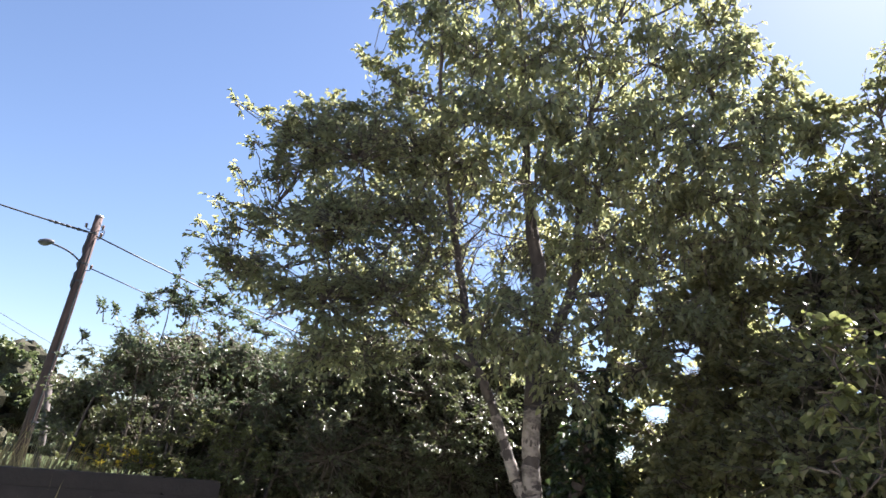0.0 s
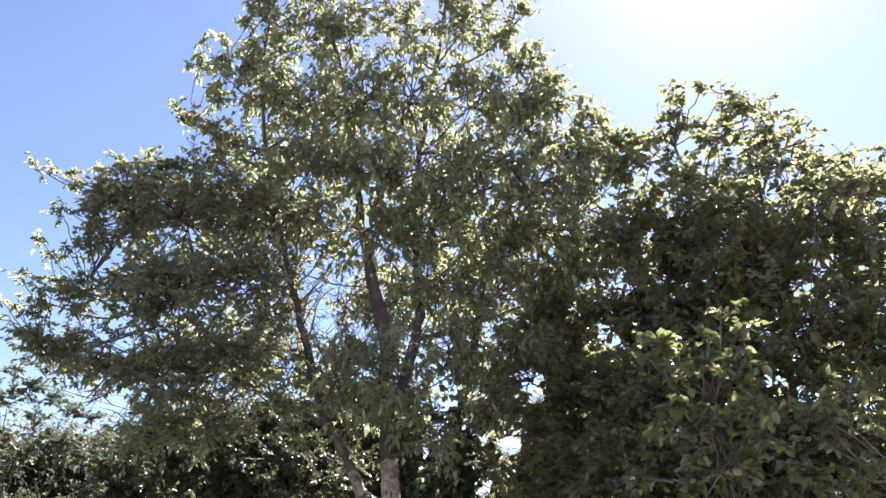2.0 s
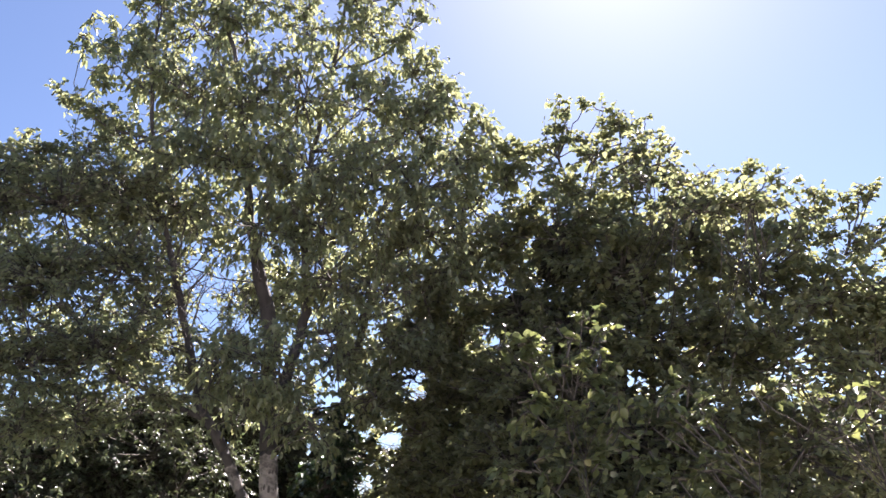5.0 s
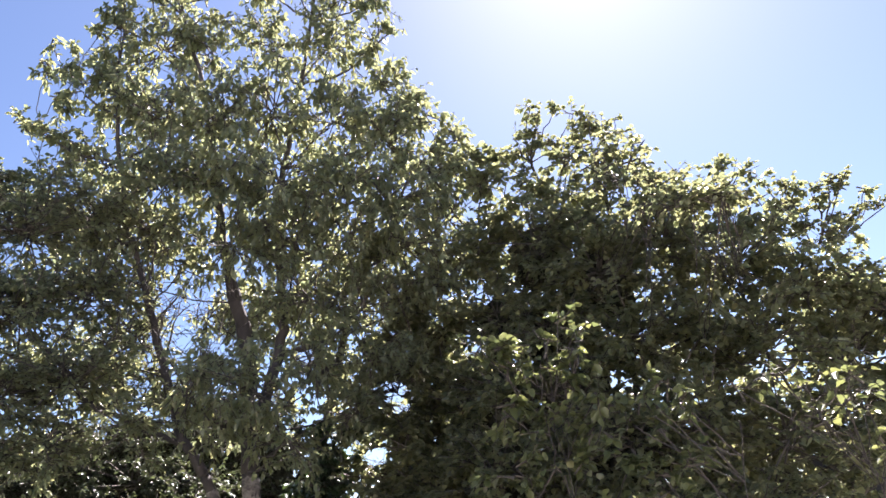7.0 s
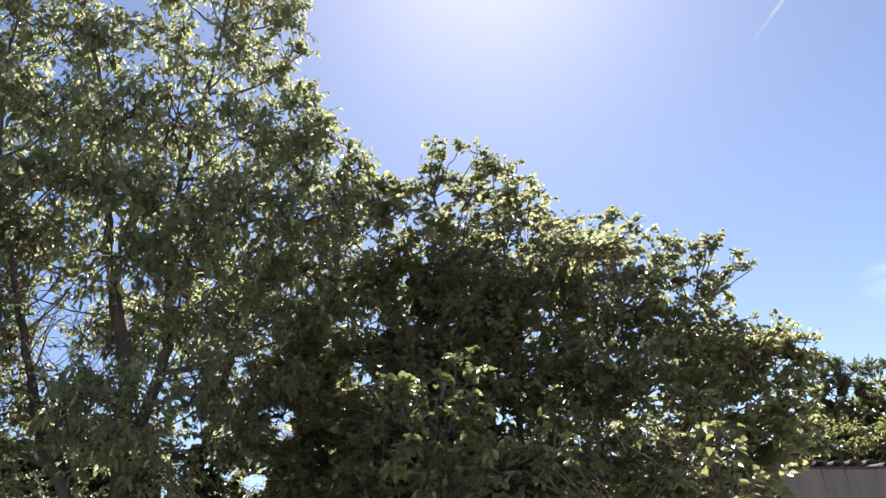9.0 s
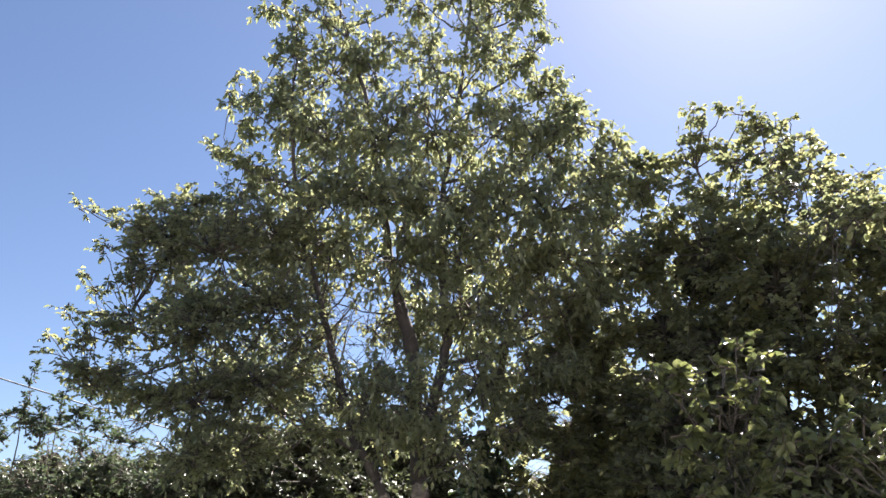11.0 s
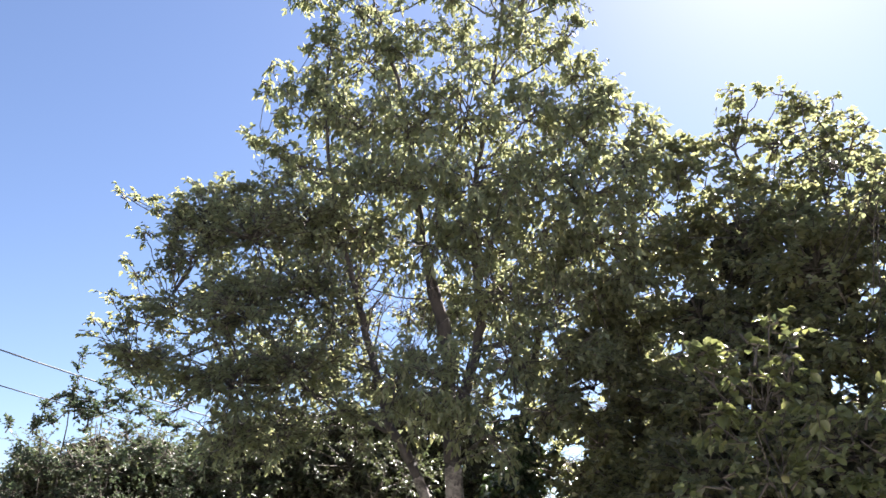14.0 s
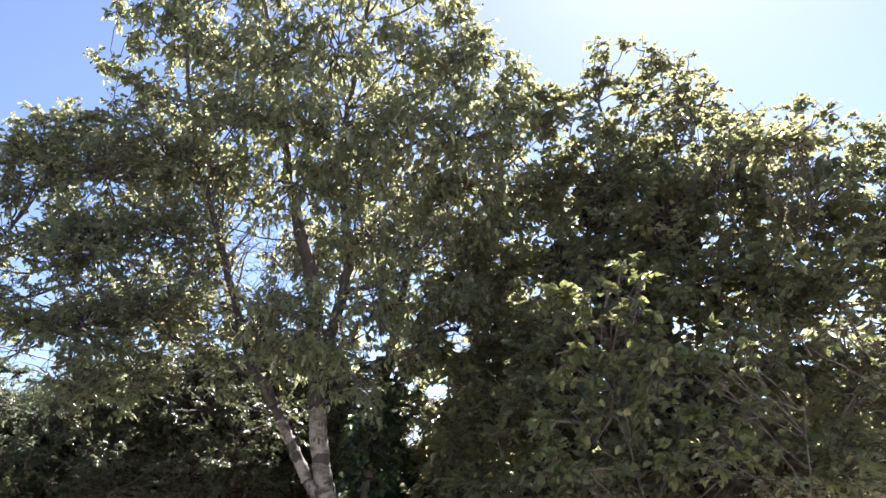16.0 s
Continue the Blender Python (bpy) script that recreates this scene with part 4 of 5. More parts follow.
# ---- main cherry tree with pale trunk ----
def cherry_tree():
    rng = np.random.default_rng(11)
    t = thing("cherry_tree", "tall leafy cherry tree with pale peeling twin trunk", "tree")
    _, low = limb("trunk", [(1.46, 7.84, -0.1), (1.42, 7.84, 0.7), (1.33, 7.85, 1.34), (1.22, 7.87, 1.95), (1.17, 7.87, 2.57)], 0.108, 0.086, M_MAUVE, t, rng, "grey-brown bark between pale plates", sides=14, steps=20, wobble=0.006)
    _, left = limb("lower_limb", [(1.27, 7.86, 1.5), (1.06, 7.89, 1.86), (0.9, 7.91, 2.2), (0.73, 7.92, 2.57)], 0.058, 0.05, M_MAUVE, t, rng, "grey-brown forked limb", sides=12, steps=14, wobble=0.006)
    _, left2 = limb("limb", [(0.73, 7.92, 2.57), (0.45, 7.96, 3.1), (0.26, 7.97, 3.85), (0.0, 7.95, 4.7), (-0.25, 7.95, 5.7), (-0.4, 7.97, 6.9), (-0.4, 8.0, 8.0)], 0.057, 0.012, M_BARK, t, rng, steps=26)
    _, main = limb("limb", [(1.17, 7.87, 2.57), (1.12, 7.91, 3.9), (0.95, 7.92, 4.6), (0.83, 7.94, 5.26), (0.7, 7.95, 6.3), (0.5, 8.0, 7.6), (0.15, 8.05, 8.8)], 0.097, 0.012, M_BARK, t, rng, steps=30)
    _, right = limb("limb", [(1.15, 7.89, 2.8), (1.42, 7.86, 3.67), (1.52, 7.85, 4.35), (1.45, 7.85, 5.2), (1.6, 7.9, 6.6), (1.9, 7.95, 8.3), (2.1, 8.0, 10.2)], 0.075, 0.012, M_BARK, t, rng, steps=30)
    _, side = limb("limb", [(0.5, 7.96, 2.9), (-0.2, 7.8, 3.2), (-1.0, 7.7, 3.7), (-1.9, 7.65, 4.3)], 0.03, 0.008, M_BARK, t, rng, steps=16)
    bark_plates(t, low, 0.108, 0.086, ((0.35, 0.8), (0.86, 1.27), (1.33, 1.66), (1.7, 1.965), (2.05, 2.51)), rng)
    bark_plates(t, left, 0.058, 0.05, ((1.6, 1.78), (1.83, 2.1), (2.19, 2.42)), rng)
    hanging = [k for k in LEFT_CLUMPS + LOW_CLUMPS if k[2] < 2.95 and k[0] < 0.3]
    boughs(t, np.concatenate([left2, side]), [k for k in LEFT_CLUMPS if k not in hanging], 21, 0.018)
    boughs(t, [k[:3] for k in LEFT_CLUMPS if k[2] > 3.2], hanging, 26, 0.008)
    boughs(t, np.concatenate([left2[12:], main[8:]]), MAIN_CLUMPS, 22)
    boughs(t, np.concatenate([right[6:], main[10:]]), RIGHT_CLUMPS, 23)
    boughs(t, np.concatenate([main[:12], right[:12], left2[:8]]), [k for k in LOW_CLUMPS if k not in hanging], 24, 0.011)
    for k in range(7):
        a = left2[5 + k]
        e = a + np.array([rng.uniform(0.05, 0.5), rng.uniform(-0.3, 0.3), rng.uniform(0.35, 0.85)])
        limb("dead_branch", [a, (a + e) / 2 + rng.normal(0, 0.05, 3), e], 0.014, 0.003, M_TWIG, t, rng, sides=5, steps=8, wobble=0.012)
    a = np.stack([rng.uniform(-0.3, 1.05, 380), rng.uniform(7.5, 8.4, 380), rng.uniform(3.2, 4.7, 380)], 1)
    e = a + unit(rng.normal(0, 1, (380, 3)) + np.array([0.15, 0, 0.55])) * rng.uniform(0.15, 0.5, (380, 1))
    tagged(big_mesh("dead_twig_mass", *twig_arrays(a, e, rng.uniform(0.003, 0.007, 380)[:, None, None]), M_BARK, t), "bare dead twigs inside the crown", kind="stuff")
    outer = [(x + 0.14, y, z, r * 0.72) if x < -1.5 and 3.6 < z < 5 else (x, y, z, r) for x, y, z, r in LEFT_CLUMPS]
    low, high = outer + LOW_CLUMPS, MAIN_CLUMPS + RIGHT_CLUMPS
    tips = TIP_CLUMPS + TOP_SPRAYS
    words = "drooping pointed green leaves"
    crown(t, outer, 36, M_CHERRY, 0.06, 0.034, 4000, droop=0.25, gaps=CHERRY_GAPS, label="small pointed green leaves on fine twigs", reach=0.95)
    crown(t, LOW_CLUMPS, 31, M_CHERRY, 0.068, 0.036, 2900, droop=0.4, gaps=CHERRY_GAPS, label=words, habit="tuft", reach=0.9)
    crown(t, high, 33, M_CHERRY, 0.088, 0.041, 1900, droop=0.6, twig_len=0.26, gaps=CHERRY_GAPS, label=words, habit="tuft", reach=0.88, tilt=0.6)
    crown(t, TIP_CLUMPS, 37, M_CHERRY, 0.06, 0.035, 5200, droop=0.2, twig_len=0.2, label="small pointed green leaves on fine twigs", reach=1.0)
    crown(t, TOP_SPRAYS, 35, M_CHERRY, 0.092, 0.043, 3000, droop=0.5, twig_len=0.17, label=words, habit="tuft", reach=0.95, tilt=0.6)
    crown(t, fuller(low, 1.4, 0.5, 7, 0.85), 32, M_CHERRY, 0.072, 0.039, 1200, droop=0.4, gaps=CHERRY_GAPS, label=words, habit="tuft")
    crown(t, fuller(high, 1.5, 0.6, 17, 0.85), 34, M_CHERRY, 0.09, 0.045, 360, droop=0.55, gaps=CHERRY_GAPS, label=words, habit="tuft")
    boughs(t, [k[:3] for k in outer + high], tips, 25, 0.007)
    return t


# Channels through the cherry crown, also laid along the camera's sight lines
CHERRY_GAPS = [(0.43, 5.5, 3.5, 0.78, 10.6, 5.26, 0.12), (0.58, 5.5, 3.2, 1.1, 10.6, 4.7, 0.10), (1.94, 5.5, 2.8, 3.59, 10.4, 3.86, 0.11), (1.16, 5.5, 3.75, 2.13, 10.5, 5.7, 0.09),
               (1.27, 5.5, 3.14, 2.34, 10.5, 4.55, 0.11), *SKY_GAPS, (-1.47, 5.5, 2.6, -2.85, 10.4, 3.48, 0.2), (-1.25, 5.5, 2.6, -2.42, 10.4, 3.48, 0.19),
               (-1.05, 5.5, 2.6, -2.02, 10.4, 3.46, 0.15), (1.77, 5.5, 2.33, 3.25, 10.2, 2.98, 0.09)]
cherry_tree()


def ivy_stem():
    rng = np.random.default_rng(41)
    t = thing("ivy_clad_tree", "dark slender tree trunk thickly clad in ivy", "tree")
    _, s = limb("trunk", [(1.85, 8.5, -0.1), (1.82, 8.4, 1.6), (1.95, 8.4, 2.6), (2.2, 8.3, 3.6), (2.5, 8.2, 5.0)], 0.12, 0.03, M_BARK, t, rng, steps=18)
    crown(t, IVY_CLUMPS, 42, M_IVY, 0.075, 0.065, 3600, droop=0.4, twig_len=0.16, gaps=SKY_GAPS, label="dense dark ivy leaves")


ivy_stem()


def hazel_tree():
    rng = np.random.default_rng(51)
    t = thing("hazel_tree", "broad many-stemmed hazel tree in full leaf", "tree")
    stems = []
    for x, y, tx, ty, tz in ((5.0, 7.0, 4.6, 7.2, 6.6), (5.2, 6.8, 5.3, 6.6, 6.0), (4.8, 7.2, 3.9, 7.5, 5.4), (5.4, 6.6, 6.4, 5.6, 4.9), (5.5, 6.4, 6.9, 5.0, 3.6), (4.6, 7.2, 3.3, 7.5, 3.2)):
        _, s = limb("stem", [(x, y, -0.1), (x + (tx - x) * 0.2, y + (ty - y) * 0.2, tz * 0.4), (x + (tx - x) * 0.6, y + (ty - y) * 0.6, tz * 0.75), (tx, ty, tz)], 0.065, 0.012, M_BARK, t, rng, steps=18)
        stems.append(s)
    stems = np.concatenate(stems)
    boughs(t, stems, [k for k in HAZEL_TOP if k[3] >= 0.18], 52, 0.02)
    boughs(t, np.array([k[:3] for k in HAZEL_TOP if k[3] >= 0.18]) + np.array([0, 0, -0.08]), [k for k in HAZEL_TOP if k[3] < 0.18], 152, 0.012)
    boughs(t, stems, HAZEL_MIDDLE, 53, 0.02)
    boughs(t, stems, HAZEL_BASE + SIDE_CLUMPS, 54, 0.016, every=2)
    whole = HAZEL_TOP + HAZEL_MIDDLE + HAZEL_BASE + FILL_CLUMPS
    gaps = SKY_GAPS
    words = "rounded toothed green leaves in level sprays"
    small, large = [k for k in whole if k[3] < 0.25], [k for k in whole if k[3] >= 0.25]
    crown(t, small, 58, M_HAZEL, 0.068, 0.055, 4800, droop=0.15, twig_len=0.24, reach=1.0, squash=(1.25, 1.25, 0.85), label=words, leaves_per_twig=6, tilt=0.4)
    crown(t, large, 55, M_HAZEL, 0.072, 0.06, 3000, droop=0.2, gaps=gaps, label=words, tilt=0.4, reach=0.95)
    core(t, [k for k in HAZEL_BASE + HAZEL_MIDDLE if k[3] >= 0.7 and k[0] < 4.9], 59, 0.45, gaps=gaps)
    crown(t, fuller([k for k in HAZEL_TOP + HAZEL_MIDDLE if k[3] > 0.13], 0.7, 0.13, 208, 1.1), 158, M_HAZEL, 0.076, 0.064, 560, droop=0.2, gaps=gaps, label=words, tilt=0.4)
    # Sprays placed by bearing from the camera, below its skyline, to catch sun
    front = []
    rim = [(math.degrees(math.atan2(x, y)), math.degrees(math.atan2(z - 1.65, math.hypot(x, y)))) for x, y, z, r in HAZEL_TOP]
    for k in range(90):
        az = radians(26 + 22 * rng.uniform(0, 1) ** 0.8)
        low_el = 30.5 if az < radians(38) else 22
        high_el = max([0.0] + [b for a, b in rim if abs(a - math.degrees(az)) < 1.5]) - 2
        if high_el <= low_el:
            continue
        el = rng.uniform(low_el, high_el)
        d = 5.7 + (el - 10) * 0.055 + rng.uniform(-0.25, 0.25)
        front.append((d * math.sin(az), d * math.cos(az), 1.65 + d * math.tan(radians(el)), rng.uniform(0.09, 0.17)))
    boughs(t, [(x, y, z - 0.3) for x, y, z, r in HAZEL_TOP + HAZEL_MIDDLE], front, 154, 0.003, every=2)
    crown(t, front, 155, M_HAZEL, 0.06, 0.05, 1100, droop=0.1, twig_len=0.24, squash=(1.3, 1.3, 0.6), least=9, leaves_per_twig=5, label="sprays reaching out into the sun", tilt=0.35)
    crown(t, SIDE_CLUMPS, 57, M_HAZEL, 0.075, 0.063, 3600, droop=0.2, label=words)
    crown(t, fuller([k for k in large if k[2] < 3.6], 1.5, 0.45, 8, 0.9), 56, M_HAZEL, 0.09, 0.076, 800, droop=0.2, gaps=gaps, label=words)


hazel_tree()


def hazel_shrub(name_label, roots, clumps, seed, leaves, least):
    rng = np.random.default_rng(seed)
    t = thing("hazel_shrub", name_label, "shrub", "young hazels")
    stems = []
    for x, y, tx, ty, tz in roots:
        _, s = limb("stem", [(x, y, -0.1), (x * 0.5 + tx * 0.5 + 0.05, y * 0.5 + ty * 0.5, tz * 0.55), (tx, ty, tz)], 0.007, 0.003, M_BARK, t, rng, sides=7, steps=14)
        stems.append(s)
    boughs(t, np.concatenate(stems), clumps, seed + 1, 0.004)
    crown(t, clumps, seed + 2, M_SPRAY, 0.07, 0.06, leaves, droop=0.12, twig_len=0.2, squash=(1.1, 1.1, 0.7), leaves_per_twig=6, tilt=0.4, least=least, label="rounded toothed yellow-green leaves")


hazel_shrub("young hazel shrub with sunlit yellow-green sprays", ((3.1, 4.7, 2.75, 4.45, 2.8), (3.7, 4.2, 3.6, 3.6, 2.2)), SHRUB_CLUMPS, 61, 1800, 9)
hazel_shrub("low hazel with bright yellow-green leaves beside the shed", ((4.7, 3.6, 4.3, 3.4, 2.1), (4.9, 3.4, 4.6, 2.9, 1.8)), [k for k in BRIGHT_CLUMPS if k[3] < 0.085], 361, 420, 6)


def thicket():
    rng = np.random.default_rng(65)
    t = thing("hawthorn_thicket", "dark tangled hawthorn thicket behind the trees", "shrub")
    for k in range(8):
        x = 0.9 + k * 0.55
        limb("stem", [(x, 11.2, -0.1), (x + rng.uniform(-0.2, 0.2), 11.2, 0.9), (x + rng.uniform(-0.4, 0.4), 11.3, 2.0)], 0.04, 0.012, M_BARK, t, rng, steps=10)
    gaps = SKY_GAPS
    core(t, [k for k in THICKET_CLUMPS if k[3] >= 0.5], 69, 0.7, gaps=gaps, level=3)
    crown(t, THICKET_CLUMPS, 66, M_BUSH, 0.052, 0.033, 2900, droop=0.2, gaps=gaps, label="small dark lobed leaves")


thicket()


# Made-up hedge behind everything that blocks the horizon glow under the trees
def field_hedge():
    rng = np.random.default_rng(67)
    t = thing("field_hedge", "long dark hedge added to block the bright horizon", "hedge")
    for k in range(16):
        x = -3.4 + k * 1.0
        y = math.sqrt(max(20.0, 14.3 ** 2 - x * x))
        limb("stem", [(x, y, -0.1), (x + rng.uniform(-0.2, 0.2), y, 0.9), (x + rng.uniform(-0.3, 0.3), y, 1.8)], 0.04, 0.012, M_BARK, t, rng, steps=8)
    gaps = SKY_GAPS
    core(t, HORIZON_HEDGE, 70, 0.75, 1.1, gaps=gaps, level=3)
    crown(t, HORIZON_HEDGE, 68, M_BUSH, 0.14, 0.11, 700, droop=0.2, gaps=gaps, label="dense dark leaves")


field_hedge()


def hedge():
    rng = np.random.default_rng(71)
    t = thing("mixed_hedge", "overgrown mixed hedge of dark green bushes", "hedge")
    for k in range(9):
        x = -4.9 + k * 0.75
        limb("stem", [(x, 11.3, -0.1), (x + rng.uniform(-0.2, 0.2), 11.3, 1.1), (x + rng.uniform(-0.4, 0.4), 11.4, 2.4)], 0.045, 0.012, M_BARK, t, rng, steps=10)
    bank = [(x, y + 0.4, z, r) if z < 1.9 and x < -1.5 else (x, y, z, r) for x, y, z, r in HEDGE_CLUMPS]
    top = [(-4.3 + 0.42 * k, 10.75 + rng.uniform(-0.15, 0.15), 2.62 + rng.uniform(-0.12, 0.1), rng.uniform(0.42, 0.6)) for k in range(12)]
    bank += [(-1.6, 11.0, 2.4, 0.6), (-1.3, 11.0, 1.9, 0.6), (-1.5, 11.2, 1.3, 0.6), (-0.9, 11.0, 2.6, 0.6)]
    bank, top = ([(x * 1.1, y * 1.1, 1.65 + (z - 1.65) * 1.1, r * 1.1) if x < -1.2 else (x, y, z, r) for x, y, z, r in q] for q in (bank, top))
    crown(t, bank, 72, M_BUSH, 0.056, 0.035, 3500, droop=0.25, label="small dark green leaves")
    crown(t, top, 75, M_BUSH, 0.06, 0.037, 3400, droop=0.2, label="sunlit green leaves on the hedge top")
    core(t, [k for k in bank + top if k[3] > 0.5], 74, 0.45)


hedge()


def plum_bush():
    rng = np.random.default_rng(81)
    t = thing("plum_bush", "wild plum bush with upright bluish-green shoots", "shrub")
    for tx, tz, x in ((-3.76, 3.85, -3.7), (-3.3, 3.6, -3.5), (-4.05, 3.2, -3.8), (-3.05, 3.1, -3.4)):
        limb("stem", [(x, 10.5, -0.1), (x * 0.5 + tx * 0.5, 10.4, 1.9), (tx, 10.35, tz)], 0.025, 0.004, M_TWIG, t, rng, sides=6, steps=12)
    body = [(x, 10.4 + rng.uniform(-0.1, 0.1), z + rng.uniform(-0.1, 0.1), rng.uniform(0.3, 0.42)) for z in (2.35, 2.8) for x in np.arange(-4.3, -1.9, 0.38)]
    crown(t, body, 84, M_PLUM, 0.05, 0.03, 3600, droop=0.1, twig_len=0.18, upright=0.1, label="shaded bluish-green leaves")
    crown(t, PLUM_CLUMPS, 83, M_PLUM, 0.06, 0.034, 3300, droop=0.0, twig_len=0.18, upright=0.3, label="small bluish leaves")
    crown(t, SPRIG_CLUMPS, 82, M_PLUM, 0.052, 0.028, 2600, droop=-0.15, twig_len=0.12, upright=0.7, squash=(0.6, 0.6, 1.3), label="small upright bluish leaves")


plum_bush()


def back_shrub(name, words, category, clumps, feet, seed, leaf_mat, length, width, leaves, inner, **kw):
    """A shrub or tree seen over the shed: stems from its feet, boughs, a dark inner filler and an outer coat of leaves.
    """
    rng = np.random.default_rng(seed)
    t = thing(name, words, category)
    stems = []
    for x, y, top in feet:
        _, q = limb("stem", [(x, y, -0.1), (x + 0.1, y, top * 0.5), (x + rng.uniform(-0.3, 0.3), y + rng.uniform(-0.2, 0.2), top)], 0.05 + 0.008 * top, 0.02, M_BARK, t, rng, steps=9)
        stems.append(q)
    boughs(t, np.concatenate(stems), [k for k in clumps if k[3] > 0.2], seed + 3, 0.014)
    crown(t, clumps, seed + 1, leaf_mat, length, width, leaves, **kw)
    if inner:
        core(t, [k for k in clumps if k[3] > 0.3], seed + 2, inner)


back_shrub("mounded_shrub", "broad rounded shrub with sunlit olive-green top behind the shed", "shrub", MOUND_CLUMPS, ((15.3, 6.9, 3.2), (15.8, 6.2, 3.0), (15.0, 7.4, 3.0)), 91, M_FAR, 0.08, 0.036, 4200, 0.3, droop=0.1, twig_len=0.24, label="fine narrow olive-green leaves")
back_shrub("laurel_shrub", "upright dark shrub with yellowish shoot tips behind the shed", "shrub", LAUREL_CLUMPS + [(13.6, 8.5, 3.6, 0.4), (14.1, 8.0, 3.6, 0.4)], ((13.9, 8.2, 3.8), (14.4, 7.6, 3.9)), 291, M_BUSH, 0.15, 0.042, 2100, 0.3, droop=-0.3, twig_len=0.2, upright=0.6, habit="tuft", label="long upright leaves in tufts")
back_shrub("feathery_shrub", "pale green feathery shrub leaning over the shed roof", "shrub", FEATHER_CLUMPS, ((12.1, 9.0, 3.0), (12.9, 8.3, 2.9), (13.9, 6.7, 2.5)), 391, M_FAR, 0.06, 0.03, 5200, 0.0, droop=0.15, twig_len=0.24, label="small pale green leaves")
# Added dark backing that keeps sky light from showing under the shrubs
back_shrub("garden_hedge", "dense dark green hedge added as backing behind the shed", "hedge", [(15.46, 9.86, 3.52, 0.80), (15.99, 9.00, 3.37, 0.80), (16.46, 8.11, 3.36, 0.80), (16.85, 7.27, 3.21, 0.80), (17.14, 6.58, 2.97, 0.70), (15.74, 9.42, 4.0, 0.60), (16.19, 8.63, 4.0, 0.50)] + [(15.2 + 0.36 * k, 10.2 - 0.75 * k, z, 0.8) for k in range(6) for z in (0.9, 2.1)], ((15.6, 9.6, 2.9), (16.4, 8.1, 2.7), (17.0, 6.8, 2.4)), 591, M_BUSH, 0.07, 0.045, 1700, 0.75, droop=0.2, twig_len=0.24, label="small dark green leaves")
back_shrub("garden_tree", "leafy green tree standing beyond the gabled house", "tree", FAR_TREE_CLUMPS + [(27.3, 9.5, 5.2, 0.9), (27.2, 8.4, 4.6, 0.9)] + fuller(FAR_TREE_CLUMPS, 0.8, 0.3, 12, 1.0), ((27.4, 9.7, 5.6), (27.0, 8.5, 5.0)), 491, M_WOOD, 0.15, 0.09, 1500, 0.55, droop=0.2, twig_len=0.3, label="massed green leaves")


# ---- utility pole with street lamp ----
def utility_pole():
    t = thing("utility_pole", "weathered wooden utility pole carrying a street lamp", "utility pole")
    t.location.z = 0.32
    rng = np.random.default_rng(101)
    v, f = tube([(-9.98, 19.64, -0.6), (-9.93, 19.67, 2.0), (-9.86, 19.68, 4.6), (-9.81, 19.69, 7.13)], [0.15, 0.138, 0.122, 0.108], 14)
    mesh_from("pole", v.tolist(), f, M_POLE, t, "weathered brown round timber", smooth=True)
    v, f = tube([(-9.81, 19.69, 7.13), (-9.81, 19.69, 7.17)], [0.118, 0.1], 14)
    mesh_from("pole_cap", v.tolist(), f, M_STEEL, t)
    v, f = tube(bend([(-9.9, 19.6, 5.75), (-10.2, 19.5, 5.95), (-10.5, 19.4, 6.05), (-10.66, 19.35, 6.08)], 12, 0, rng), [0.025] * 12, 8)
    mesh_from("lamp_arm", v.tolist(), f, M_LAMP, t, "thin steel lamp bracket", smooth=True)
    bm = bmesh.new()
    bmesh.ops.create_uvsphere(bm, u_segments=16, v_segments=10, radius=1, matrix=Matrix.Translation((-10.82, 19.3, 6.1)) @ Matrix.Rotation(radians(17), 4, "Z") @ Matrix.Rotation(radians(-12), 4, "Y") @ Matrix.Diagonal((0.21, 0.12, 0.085, 1)))
    head = part("lamp_head", bm, M_LAMP, t, "grey oval street lamp head", smooth=True)
    bm = bmesh.new()
    bmesh.ops.create_uvsphere(bm, u_segments=14, v_segments=8, radius=1, matrix=Matrix.Translation((-10.84, 19.29, 6.06)) @ Matrix.Rotation(radians(17), 4, "Z") @ Matrix.Rotation(radians(-12), 4, "Y") @ Matrix.Diagonal((0.15, 0.095, 0.08, 1)))
    part("lamp_cover", bm, M_GLASS, head, "clouded lamp cover", smooth=True)
    for z, s in ((6.72, 1), (6.5, 1), (6.72, -1), (5.55, 1)):
        v, f = tube([(-9.81, 19.69, z), (-9.81 + 0.2 * s, 19.62, z), (-9.81 + 0.24 * s, 19.6, z + 0.06)], [0.012, 0.012, 0.012], 6)
        mesh_from("hook", v.tolist(), f, M_LAMP, t)
        v, f = tube([(-9.81 + 0.24 * s, 19.6, z + dz) for dz in (0.03, 0.06, 0.09, 0.13, 0.16)], [0.02, 0.042, 0.03, 0.042, 0.018], 10)
        mesh_from("insulator", v.tolist(), f, M_CERAMIC, t, smooth=True)
    for z in (1.4, 3.2, 5.2, 5.7, 6.6):
        v, f = tube([(-9.89 + 0.01 * z, 19.67, z), (-9.89 + 0.01 * z, 19.67, z + 0.05)], [0.142 - 0.004 * z] * 2, 14)
        mesh_from("steel_band", v.tolist(), f, M_LAMP, t)
    v, f = tube([(-9.83, 19.53, 1.0), (-9.76, 19.55, 3.5), (-9.7, 19.57, 6.4)], [0.018] * 3, 6)
    mesh_from("down_cable", v.tolist(), f, M_CABLE, t)
